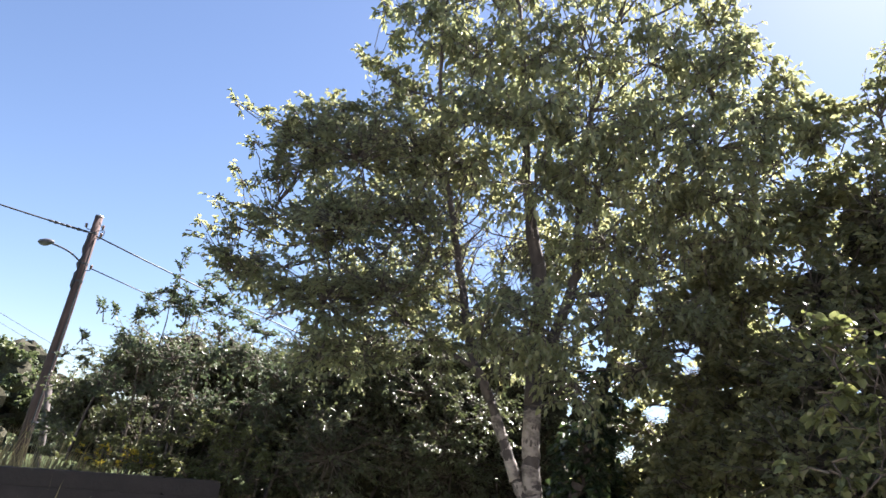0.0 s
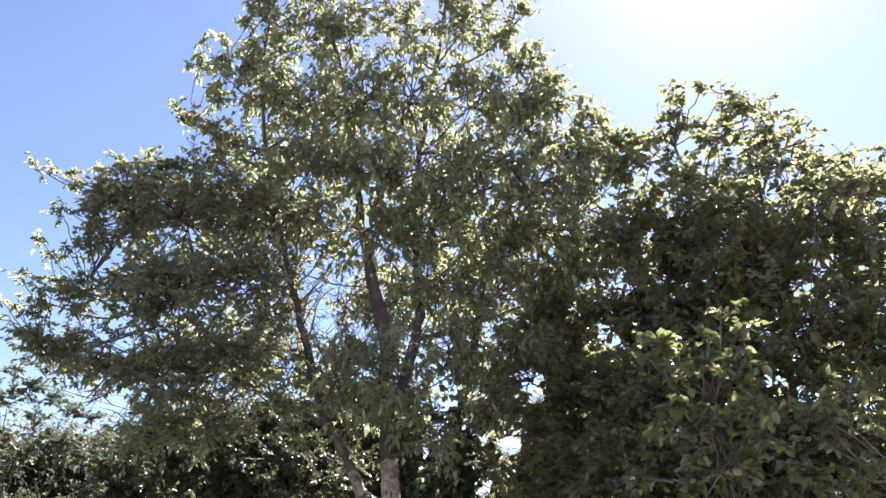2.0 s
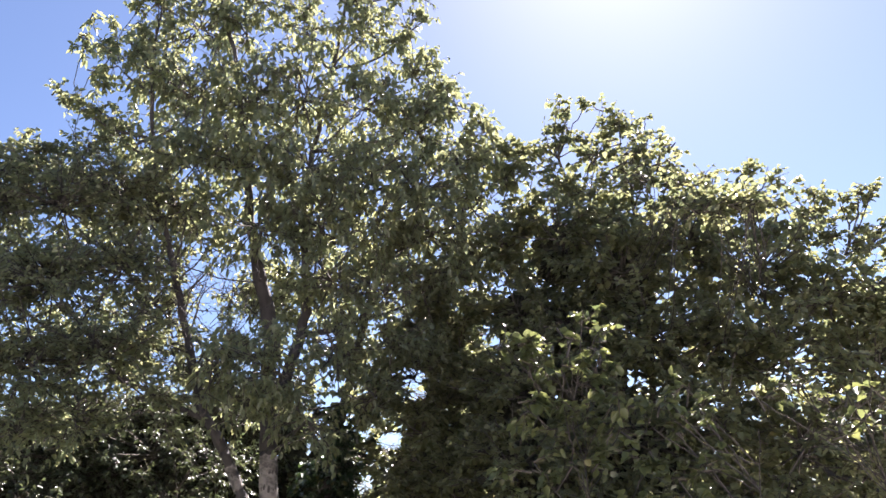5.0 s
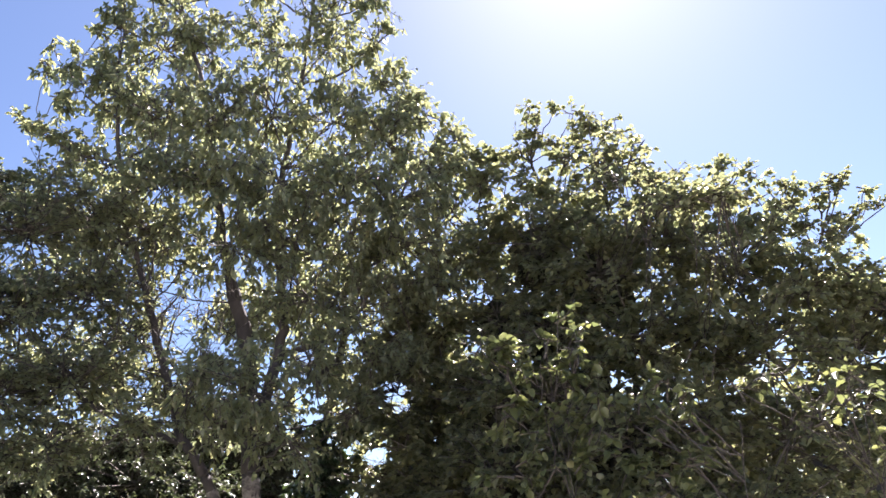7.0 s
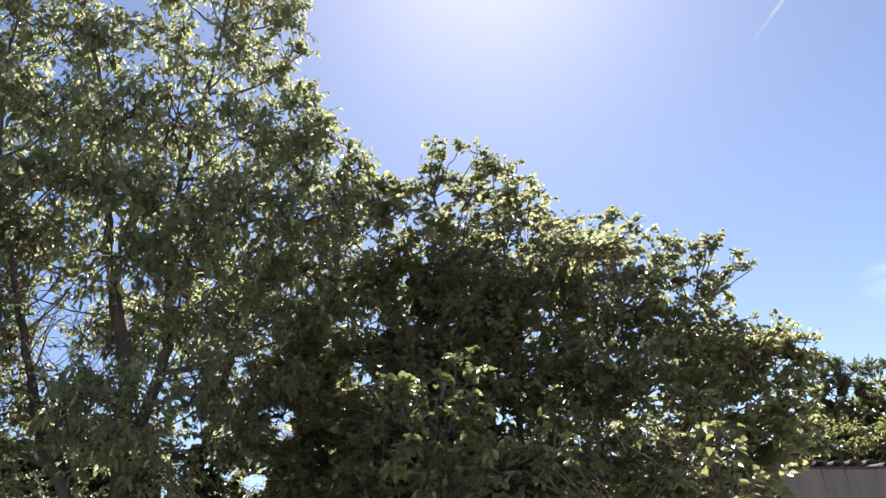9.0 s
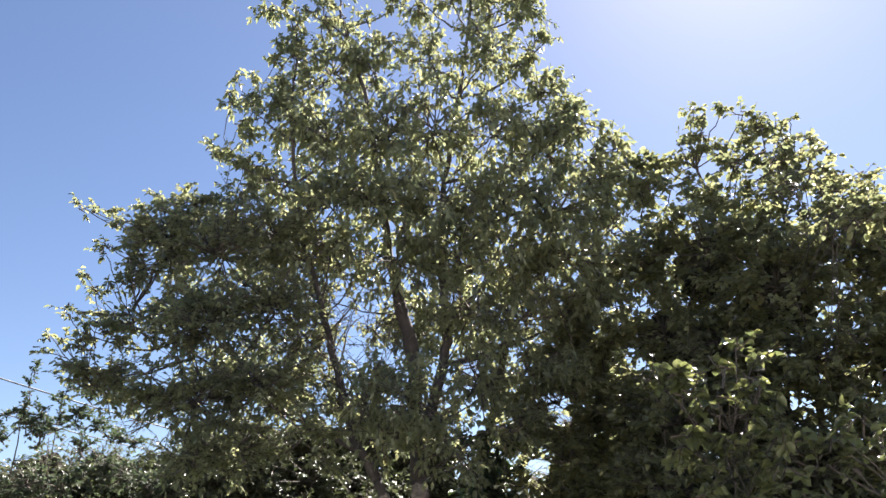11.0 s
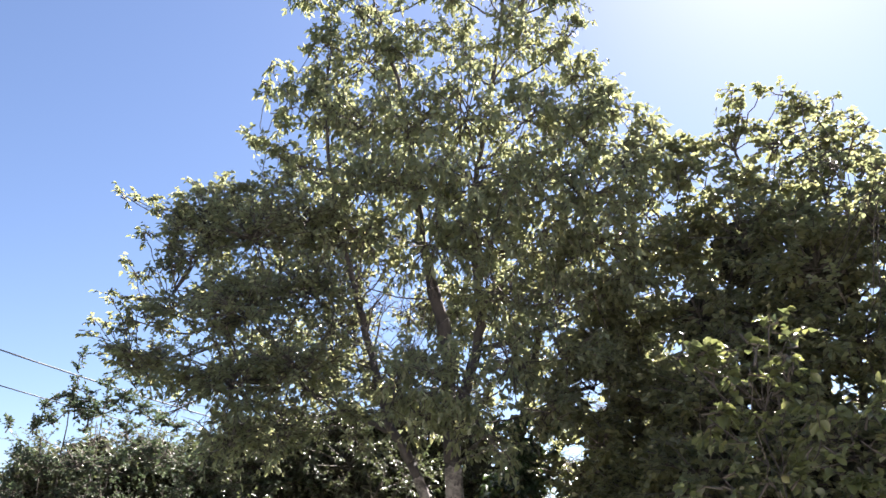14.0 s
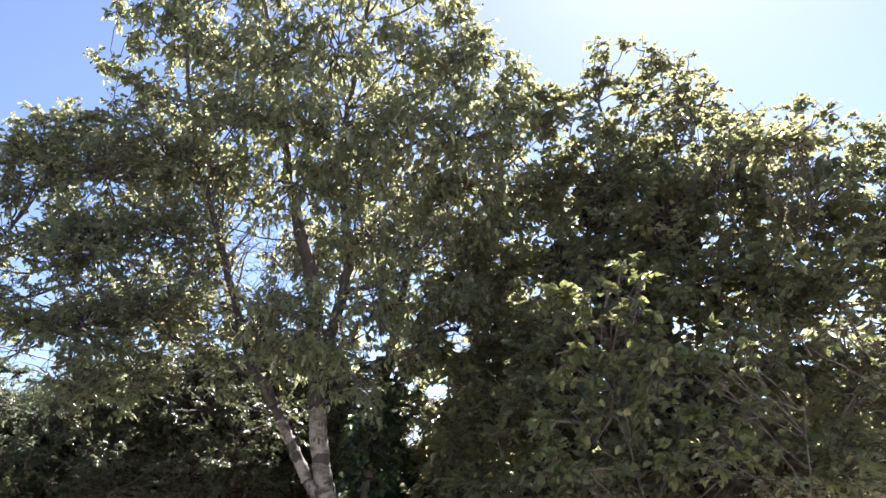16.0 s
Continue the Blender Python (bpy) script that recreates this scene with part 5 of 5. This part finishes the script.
    v, f = tube(bend([(-9.91, 19.57, 5.0), (-9.925, 19.57, 5.35), (-9.89, 19.58, 5.9), (-9.91, 19.58, 6.2), (-9.87, 19.6, 6.6)], 16, 0.012, rng), [0.035, 0.03, 0.05, 0.04] * 4, 7)
    mesh_from("cable_bundle", v.tolist(), f, M_CABLE, t, "tangled black cable ends tied to the pole", smooth=True)
    for k in range(3):
        v, f = tube(bend([(-9.72, 19.6, 7.0 - 0.05 * k), (-9.6 + 0.03 * k, 19.55, 6.8), (-9.5 + 0.02 * k, 19.55, 6.62), (-9.62, 19.58, 6.42)], 10, 0.01, rng), [0.008] * 10, 5)
        mesh_from("jumper_wire", v.tolist(), f, M_CABLE, t, smooth=True)
    for k in range(7):
        u = 0.02 + 0.011 * k
        c = (-9.75 - 10.75 * u, 19.62 - 7.62 * u, 6.92 + 1.38 * u - 1.4 * u * (1 - u) - 0.32)
        v, f = tube([(c[0] + d * 0.105, c[1] + d * 0.075, c[2]) for d in (-0.7, -0.3, 0.3, 0.7)], [0.02, 0.036 + 0.012 * (k % 2), 0.034, 0.02], 7)
        mesh_from("cable_wrap", v.tolist(), f, M_CABLE, t, smooth=True)
    v, f = tube([(-8.62, 18.0, -0.6), (-8.68, 18.0, 1.0), (-8.95, 18.1, 2.3)], [0.09, 0.085, 0.07], 9)
    mesh_from("stub_post", v.tolist(), f, M_BARK, t, "dark upright bar beside the pole", smooth=True)


utility_pole()


def cable(name, a, b, sag, r, label):
    pts = [(a[0] + (b[0] - a[0]) * u, a[1] + (b[1] - a[1]) * u, a[2] + (b[2] - a[2]) * u - sag * 4 * u * (1 - u)) for u in np.linspace(0, 1, 26)]
    v, f = tube(pts, [r] * 26, 6)
    return tagged(mesh_from(name, v.tolist(), f, M_CABLE, smooth=True), label, "cable", "overhead cables")


cable("overhead_cable", (-9.75, 19.62, 6.92), (-20.5, 12.0, 8.3), 0.35, 0.022, "thick black overhead cable strung from the pole")
cable("overhead_cable", (-9.7, 19.62, 6.87), (12.0, 46.0, 5.8), 0.8, 0.022, "black overhead cable running past the trees")
cable("overhead_cable", (-9.6, 19.62, 5.94), (12.0, 45.0, 5.1), 0.8, 0.016, "thin black lower cable running past the trees")
cable("overhead_cable", (-28.9, 34.5, 10.0), (-16.9, 41.7, 4.6), 0.2, 0.014, "thin distant cable over the hillside")
cable("overhead_cable", (-28.9, 34.5, 9.5), (-16.9, 41.7, 4.2), 0.2, 0.012, "thin distant cable over the hillside")


# ---- dark garden wall with dry grass behind ----
def garden_wall():
    rng = np.random.default_rng(111)
    t = thing("garden_wall", "low dark rendered garden wall with smooth coping", "wall", kind="structure")
    a, b = np.array([-9.0, 8.2]), np.array([-2.25, 9.85])
    d = (b - a) / np.linalg.norm(b - a)
    ang = math.atan2(d[1], d[0])
    length = float(np.linalg.norm(b - a))
    bm = bmesh.new()
    box(bm, 0, length, -0.14, 0.14, -0.3, 1.0, 0.004)
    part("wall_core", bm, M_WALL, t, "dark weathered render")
    x = 0.0
    while x < length - 0.1:
        w = min(rng.uniform(1.9, 2.6), length - x)
        bm = bmesh.new()
        box(bm, 0, w - 0.001, -0.143, 0.17, 1.002, 1.2, 0.012)
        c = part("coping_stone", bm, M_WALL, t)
        c.location.x = x
        x += w
    t.location, t.rotation_euler = (a[0], a[1], -0.38), (0, -0.072, ang)


garden_wall()
rng = np.random.default_rng(121)
tufts = [(rng.uniform(-9.2, -3.8), rng.uniform(0.25, 0.9), rng.uniform(1.15, 1.5)) for k in range(46)] + [(rng.uniform(-4.6, -3.85), rng.uniform(0.22, 0.4), rng.uniform(1.3, 1.6)) for k in range(16)]
tufts += [(rng.uniform(-3.6, -1.9), rng.uniform(0.22, 0.4), rng.uniform(1.1, 1.32)) for k in range(14)] + [(rng.uniform(-6.4, -4.9), rng.uniform(0.6, 1.6), rng.uniform(1.45, 1.75)) for k in range(22)]
base, lean, ht = [], [], []
for x, back, tall in tufts:
    m = 75
    s = rng.normal(0, 0.05, (m, 2))
    base.append(np.stack([x + s[:, 0], 8.2 + (x + 9) * 0.2444 + back + s[:, 1], np.zeros(m)], 1))
    lean.append(np.stack([s[:, 0] * 2.2 + rng.normal(0.06, 0.07, m), s[:, 1] * 2.2 + rng.normal(0, 0.07, m), np.ones(m)], 1))
    ht.append(tall * rng.uniform(0.55, 1.05, m))
base, lean, ht = np.concatenate(base), np.concatenate(lean), np.concatenate(ht)
v, l, c = leaf_arrays(base, unit(lean), rng, 1.0, 0.007, fold=0.1, droop=0.1)
v = v.reshape(-1, 6, 3)
v = base[:, None] + (v - base[:, None]) * ht[:, None, None]
big_mesh("dry_grass", v.reshape(-1, 3), l, c, M_STRAW, None)
tagged(bpy.data.objects["dry_grass"], "tufts of tall dry straw-coloured grass behind the wall", "grass", kind="stuff")


def bramble():
    rng = np.random.default_rng(127)
    t = thing("bramble_bush", "low pale-leaved bramble growing behind the wall", "shrub")
    spots = [(-3.95, 9.95, 1.55, 0.2), (-3.9, 10.0, 1.85, 0.17), (-4.0, 10.0, 1.2, 0.25), (-3.2, 10.15, 1.5, 0.26), (-3.05, 10.1, 1.2, 0.28), (-2.65, 10.2, 1.75, 0.22), (-2.5, 10.2, 1.45, 0.3), (-2.2, 10.25, 1.2, 0.3), (-4.5, 9.9, 1.6, 0.2), (-4.55, 9.9, 1.3, 0.22)]
    spots += [(-3.28, 9.98, 1.69, 0.29), (-2.91, 9.98, 1.83, 0.37), (-2.58, 9.98, 1.90, 0.33), (-2.29, 9.98, 1.69, 0.33), (-2.11, 9.98, 1.90, 0.25), (-4.1, 9.98, 2.1, 0.16), (-3.8, 9.98, 2.05, 0.14), (-1.91, 9.98, 1.63, 0.25)]
    spots += [(-4.2 + 0.27 * k, 9.86 + rng.uniform(-0.08, 0.08), rng.uniform(1.05, 1.5), rng.uniform(0.22, 0.3)) for k in range(9)]
    for x, y, z, r in spots:
        limb("stem", [(x + rng.uniform(-0.15, 0.15), y + 0.05, -0.1), (x + rng.uniform(-0.1, 0.1), y, z * 0.5), (x, y, z)], 0.009, 0.004, M_TWIG, t, rng, sides=5, steps=8)
    crown(t, spots, 128, M_SPRAY, 0.05, 0.038, 3400, droop=0.1, twig_len=0.16, label="pale sunlit bramble leaves")
    limb("cane", [(-3.58, 9.85, 0.0), (-3.55, 9.85, 1.2), (-3.5, 9.83, 1.75)], 0.014, 0.006, M_STRAW, t, rng, "bleached dead cane", sides=6, steps=8)


bramble()


def ragwort(x, y, seed):
    rng = np.random.default_rng(seed)
    t = thing("ragwort_plant", "yellow-flowered weed standing behind the wall", "plant", "ragwort by the wall")
    tops = []
    for k in range(5):
        top = (x + rng.uniform(-0.22, 0.22), y + rng.uniform(-0.15, 0.15), rng.uniform(1.28, 1.5))
        limb("stem", [(x, y, 0), ((x + top[0]) / 2, y, top[2] * 0.55), top], 0.008, 0.004, M_FAR, t, rng, sides=5, steps=6, wobble=0.004)
        tops.append((*top, 0.09))
    tagged(crown(t, tops, seed + 10, M_YEL, 0.022, 0.02, 9000, droop=-0.3, twig_len=0.06, name="flower_mass"), "small yellow flowers", kind="stuff")
    crown(t, [(x, y, 0.55, 0.28)], seed + 2, M_FAR, 0.07, 0.03, 2200, droop=0.1, twig_len=0.12, name="leaves")


ragwort(-3.66, 9.78, 131)
ragwort(-3.5, 9.85, 135)
ragwort(-3.98, 9.72, 139)


# ---- grey shed ----
def shed():
    rng = np.random.default_rng(141)
    t = thing("grey_shed", "low shed clad in grey cement boards with tile coping", "shed")
    length = 9.0
    bm = bmesh.new()
    box(bm, 0.02, length, 0.06, 0.2, -0.1, 2.42)
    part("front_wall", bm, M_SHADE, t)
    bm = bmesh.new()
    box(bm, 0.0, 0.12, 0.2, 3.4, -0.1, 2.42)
    part("side_wall", bm, M_SHADE, t, "timber side wall with shade put into its colour")
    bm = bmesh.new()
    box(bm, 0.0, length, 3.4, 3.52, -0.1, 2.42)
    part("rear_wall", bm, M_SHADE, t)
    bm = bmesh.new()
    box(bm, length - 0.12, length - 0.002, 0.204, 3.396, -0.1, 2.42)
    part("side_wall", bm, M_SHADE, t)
    bm = bmesh.new()
    box(bm, -0.1, length + 0.1, -0.02, 3.6, 2.424, 2.45)
    part("roof_deck", bm, M_SHADE, t)
    x = 0.0
    while x < length - 0.05:
        w = min(rng.choice([0.22, 0.27, 0.31, 0.4]), length - x)
        for z0, z1, out in ((1.76, 2.42, 0.0), (0.0, 1.75, 0.028)):
            bm = bmesh.new()
            box(bm, 0.0004, w - 0.0004, out + rng.uniform(0, 0.002), 0.055, z0, z1, 0.001)
            p = part("cladding_board", bm, M_BOARD, t)
            p.location.x = x
            p.rotation_euler = (0, 0, rng.normal(0, 0.002))
        x += w
    # Dark strip put in for the shadow line under the upper boards
    bm = bmesh.new()
    box(bm, -0.01, length, -0.012, 0.052, 1.745, 1.76, 0.003)
    part("drip_batten", bm, M_SHADE, t, "thin dark strip in place of the shadow line")
    tv, tf = [], []
    for i in range(2):
        for j in range(9):
            a = math.pi * j / 8
            r = (0.085, 0.1)[i]
            tv += [(math.cos(a) * r, (0.0, 0.36)[i] - 0.1, math.sin(a) * r * 0.62), (math.cos(a) * (r - 0.014), (0.0, 0.36)[i] - 0.1, math.sin(a) * (r - 0.014) * 0.58)]
    for j in range(8):
        o, q = j * 2, 18 + j * 2
        tf += [(o, o + 2, q + 2, q), (o + 1, q + 1, q + 3, o + 3), (o, o + 1, o + 3, o + 2), (q, q + 2, q + 3, q + 1)]
    me = bpy.data.meshes.new("roof_tile")
    me.from_pydata(tv, [], tf)
    me.materials.append(M_TILE)
    x = -0.05
    while x < length + 0.1:
        p = new("roof_tile", me)
        p.parent = t
        p.location = (x, rng.normal(0, 0.02), 2.462 + rng.normal(0, 0.008))
        p.rotation_euler = (radians(-4) + rng.normal(0, 0.03), rng.normal(0, 0.05), rng.normal(0, 0.04))
        x += 0.205 * rng.uniform(0.93, 1.06)
    # Shear along the shed's length, set to fit its roofline to the camera's view
    view_drop = 0.066
    for p in t.children:
        if p.data.name.startswith("roof_tile"):
            p.location.z -= view_drop * p.location.x
            p.rotation_euler.y += view_drop
            continue
        for q in p.data.vertices:
            if q.co.z > 0.5:
                q.co.z -= view_drop * (q.co.x + p.location.x)
    t.location, t.rotation_euler = (8.24, 5.73, 0.04), (0, 0, radians(-25))


shed()


def gable_house():
    t = thing("gabled_house", "grey rendered gabled house with white verge boards", "house")
    az = radians(74)
    e = Vector((math.cos(az), -math.sin(az), 0))
    w, d, eave, apex = 7.0, 8.0, 4.16, 6.04
    bm = bmesh.new()
    prof = [(0, -0.1), (w, -0.1), (w, eave), (w / 2, apex), (0, eave)]
    front = [bm.verts.new((x, 0, z)) for x, z in prof]
    back = [bm.verts.new((x, d, z)) for x, z in prof]
    bm.faces.new(front)
    bm.faces.new(back[::-1])
    for i in range(5):
        j = (i + 1) % 5
        bm.faces.new((front[i], back[i], back[j], front[j]))
    part("wall", bm, M_RENDER, t, "plain grey rendered gable wall")
    slope = math.atan2(apex - eave, w / 2)
    run = math.hypot(apex - eave, w / 2)
    for s in (0, 1):
        bm = bmesh.new()
        box(bm, -0.08, run + 0.02, -0.18, d + 0.18, 0.01, 0.09)
        bmesh.ops.transform(bm, matrix=(Matrix.Translation((0, 0, eave)) if s == 0 else Matrix.Translation((w, 0, eave)) @ Matrix.Diagonal((-1, 1, 1, 1))) @ Matrix.Rotation(-slope, 4, "Y"), verts=bm.verts)
        bmesh.ops.recalc_face_normals(bm, faces=bm.faces)
        part("roof_slope", bm, M_SLATE, t)
        bm = bmesh.new()
        box(bm, -0.1, run + 0.03, -0.2, -0.183, 0.055, 0.1)
        bmesh.ops.transform(bm, matrix=(Matrix.Translation((0, 0, eave)) if s == 0 else Matrix.Translation((w, 0, eave)) @ Matrix.Diagonal((-1, 1, 1, 1))) @ Matrix.Rotation(-slope, 4, "Y"), verts=bm.verts)
        bmesh.ops.recalc_face_normals(bm, faces=bm.faces)
        part("verge_board", bm, M_VERGE, t, "white painted verge board")
    a0 = radians(70.5)
    t.matrix_world = Matrix.Translation((22 * math.sin(a0), 22 * math.cos(a0), 0)) @ Matrix.Rotation(-az, 4, "Z")


gable_house()


# ---- wisps high in the sky ----
def cloud_material(name, size, scale, low, high, strength, stretch=(1, 1, 1)):
    m, nt, nodes, links, b = material(name)
    nodes.remove(b)
    co = nodes.new("ShaderNodeTexCoord")
    mp = nodes.new("ShaderNodeMapping")
    mp.inputs["Scale"].default_value = stretch
    place = nodes.new("ShaderNodeVectorMath")
    place.operation = "MULTIPLY"
    place.inputs[1].default_value = (1 / size[0], 1 / size[1], 0)
    links.new(co.outputs["Object"], place.inputs[0])
    links.new(place.outputs[0], mp.inputs["Vector"])
    tex = nodes.new("ShaderNodeTexNoise")
    tex.inputs["Scale"].default_value, tex.inputs["Detail"].default_value = scale, 7
    links.new(mp.outputs[0], tex.inputs["Vector"])
    ln = nodes.new("ShaderNodeVectorMath")
    ln.operation = "LENGTH"
    links.new(place.outputs[0], ln.inputs[0])
    edge = nodes.new("ShaderNodeMapRange")
    edge.interpolation_type = "SMOOTHSTEP"
    edge.inputs["From Min"].default_value, edge.inputs["From Max"].default_value = 0.05, 0.48
    edge.inputs["To Min"].default_value, edge.inputs["To Max"].default_value = 1, 0
    links.new(ln.outputs["Value"], edge.inputs["Value"])
    puff = nodes.new("ShaderNodeMapRange")
    puff.interpolation_type = "SMOOTHSTEP"
    puff.inputs["From Min"].default_value, puff.inputs["From Max"].default_value = low, high
    links.new(tex.outputs["Fac"], puff.inputs["Value"])
    mul = nodes.new("ShaderNodeMath")
    mul.operation = "MULTIPLY"
    links.new(edge.outputs[0], mul.inputs[0])
    links.new(puff.outputs[0], mul.inputs[1])
    em = nodes.new("ShaderNodeEmission")
    em.inputs["Color"].default_value, em.inputs["Strength"].default_value = (1, 1, 1, 1), strength
    tp = nodes.new("ShaderNodeBsdfTransparent")
    mx = nodes.new("ShaderNodeMixShader")
    links.new(mul.outputs[0], mx.inputs[0])
    links.new(tp.outputs[0], mx.inputs[1])
    links.new(em.outputs[0], mx.inputs[2])
    links.new(mx.outputs[0], nodes["Material Output"].inputs["Surface"])
    return m


def sky_sheet(name, az, el, dist, w, h, roll, mat, label):
    a, e = radians(az), radians(el)
    c = Vector((math.sin(a) * math.cos(e), math.cos(a) * math.cos(e), math.sin(e))) * dist
    ob = mesh_from(name, [(-w / 2, -h / 2, 0), (w / 2, -h / 2, 0), (w / 2, h / 2, 0), (-w / 2, h / 2, 0)], [(0, 1, 2, 3)], mat)
    ob.matrix_world = look(c, (0, 0, 1.6), roll)
    ob.visible_shadow = False
    return tagged(ob, label, "cloud", kind="structure")


sky_sheet("backdrop_cloud", 68.6, 15.2, 3000, 620, 330, 4, cloud_material("thin_cloud", (620, 330), 3.2, 0.3, 0.75, 0.3, (1, 1.6, 1)), "small wispy white cloud in blue sky")
sky_sheet("backdrop_trail", 65.4, 36.2, 3500, 640, 26, -35, cloud_material("vapour_trail", (640, 26), 4.0, 0.1, 0.9, 0.2, (3, 0.3, 1)), "faint white vapour trail in blue sky")
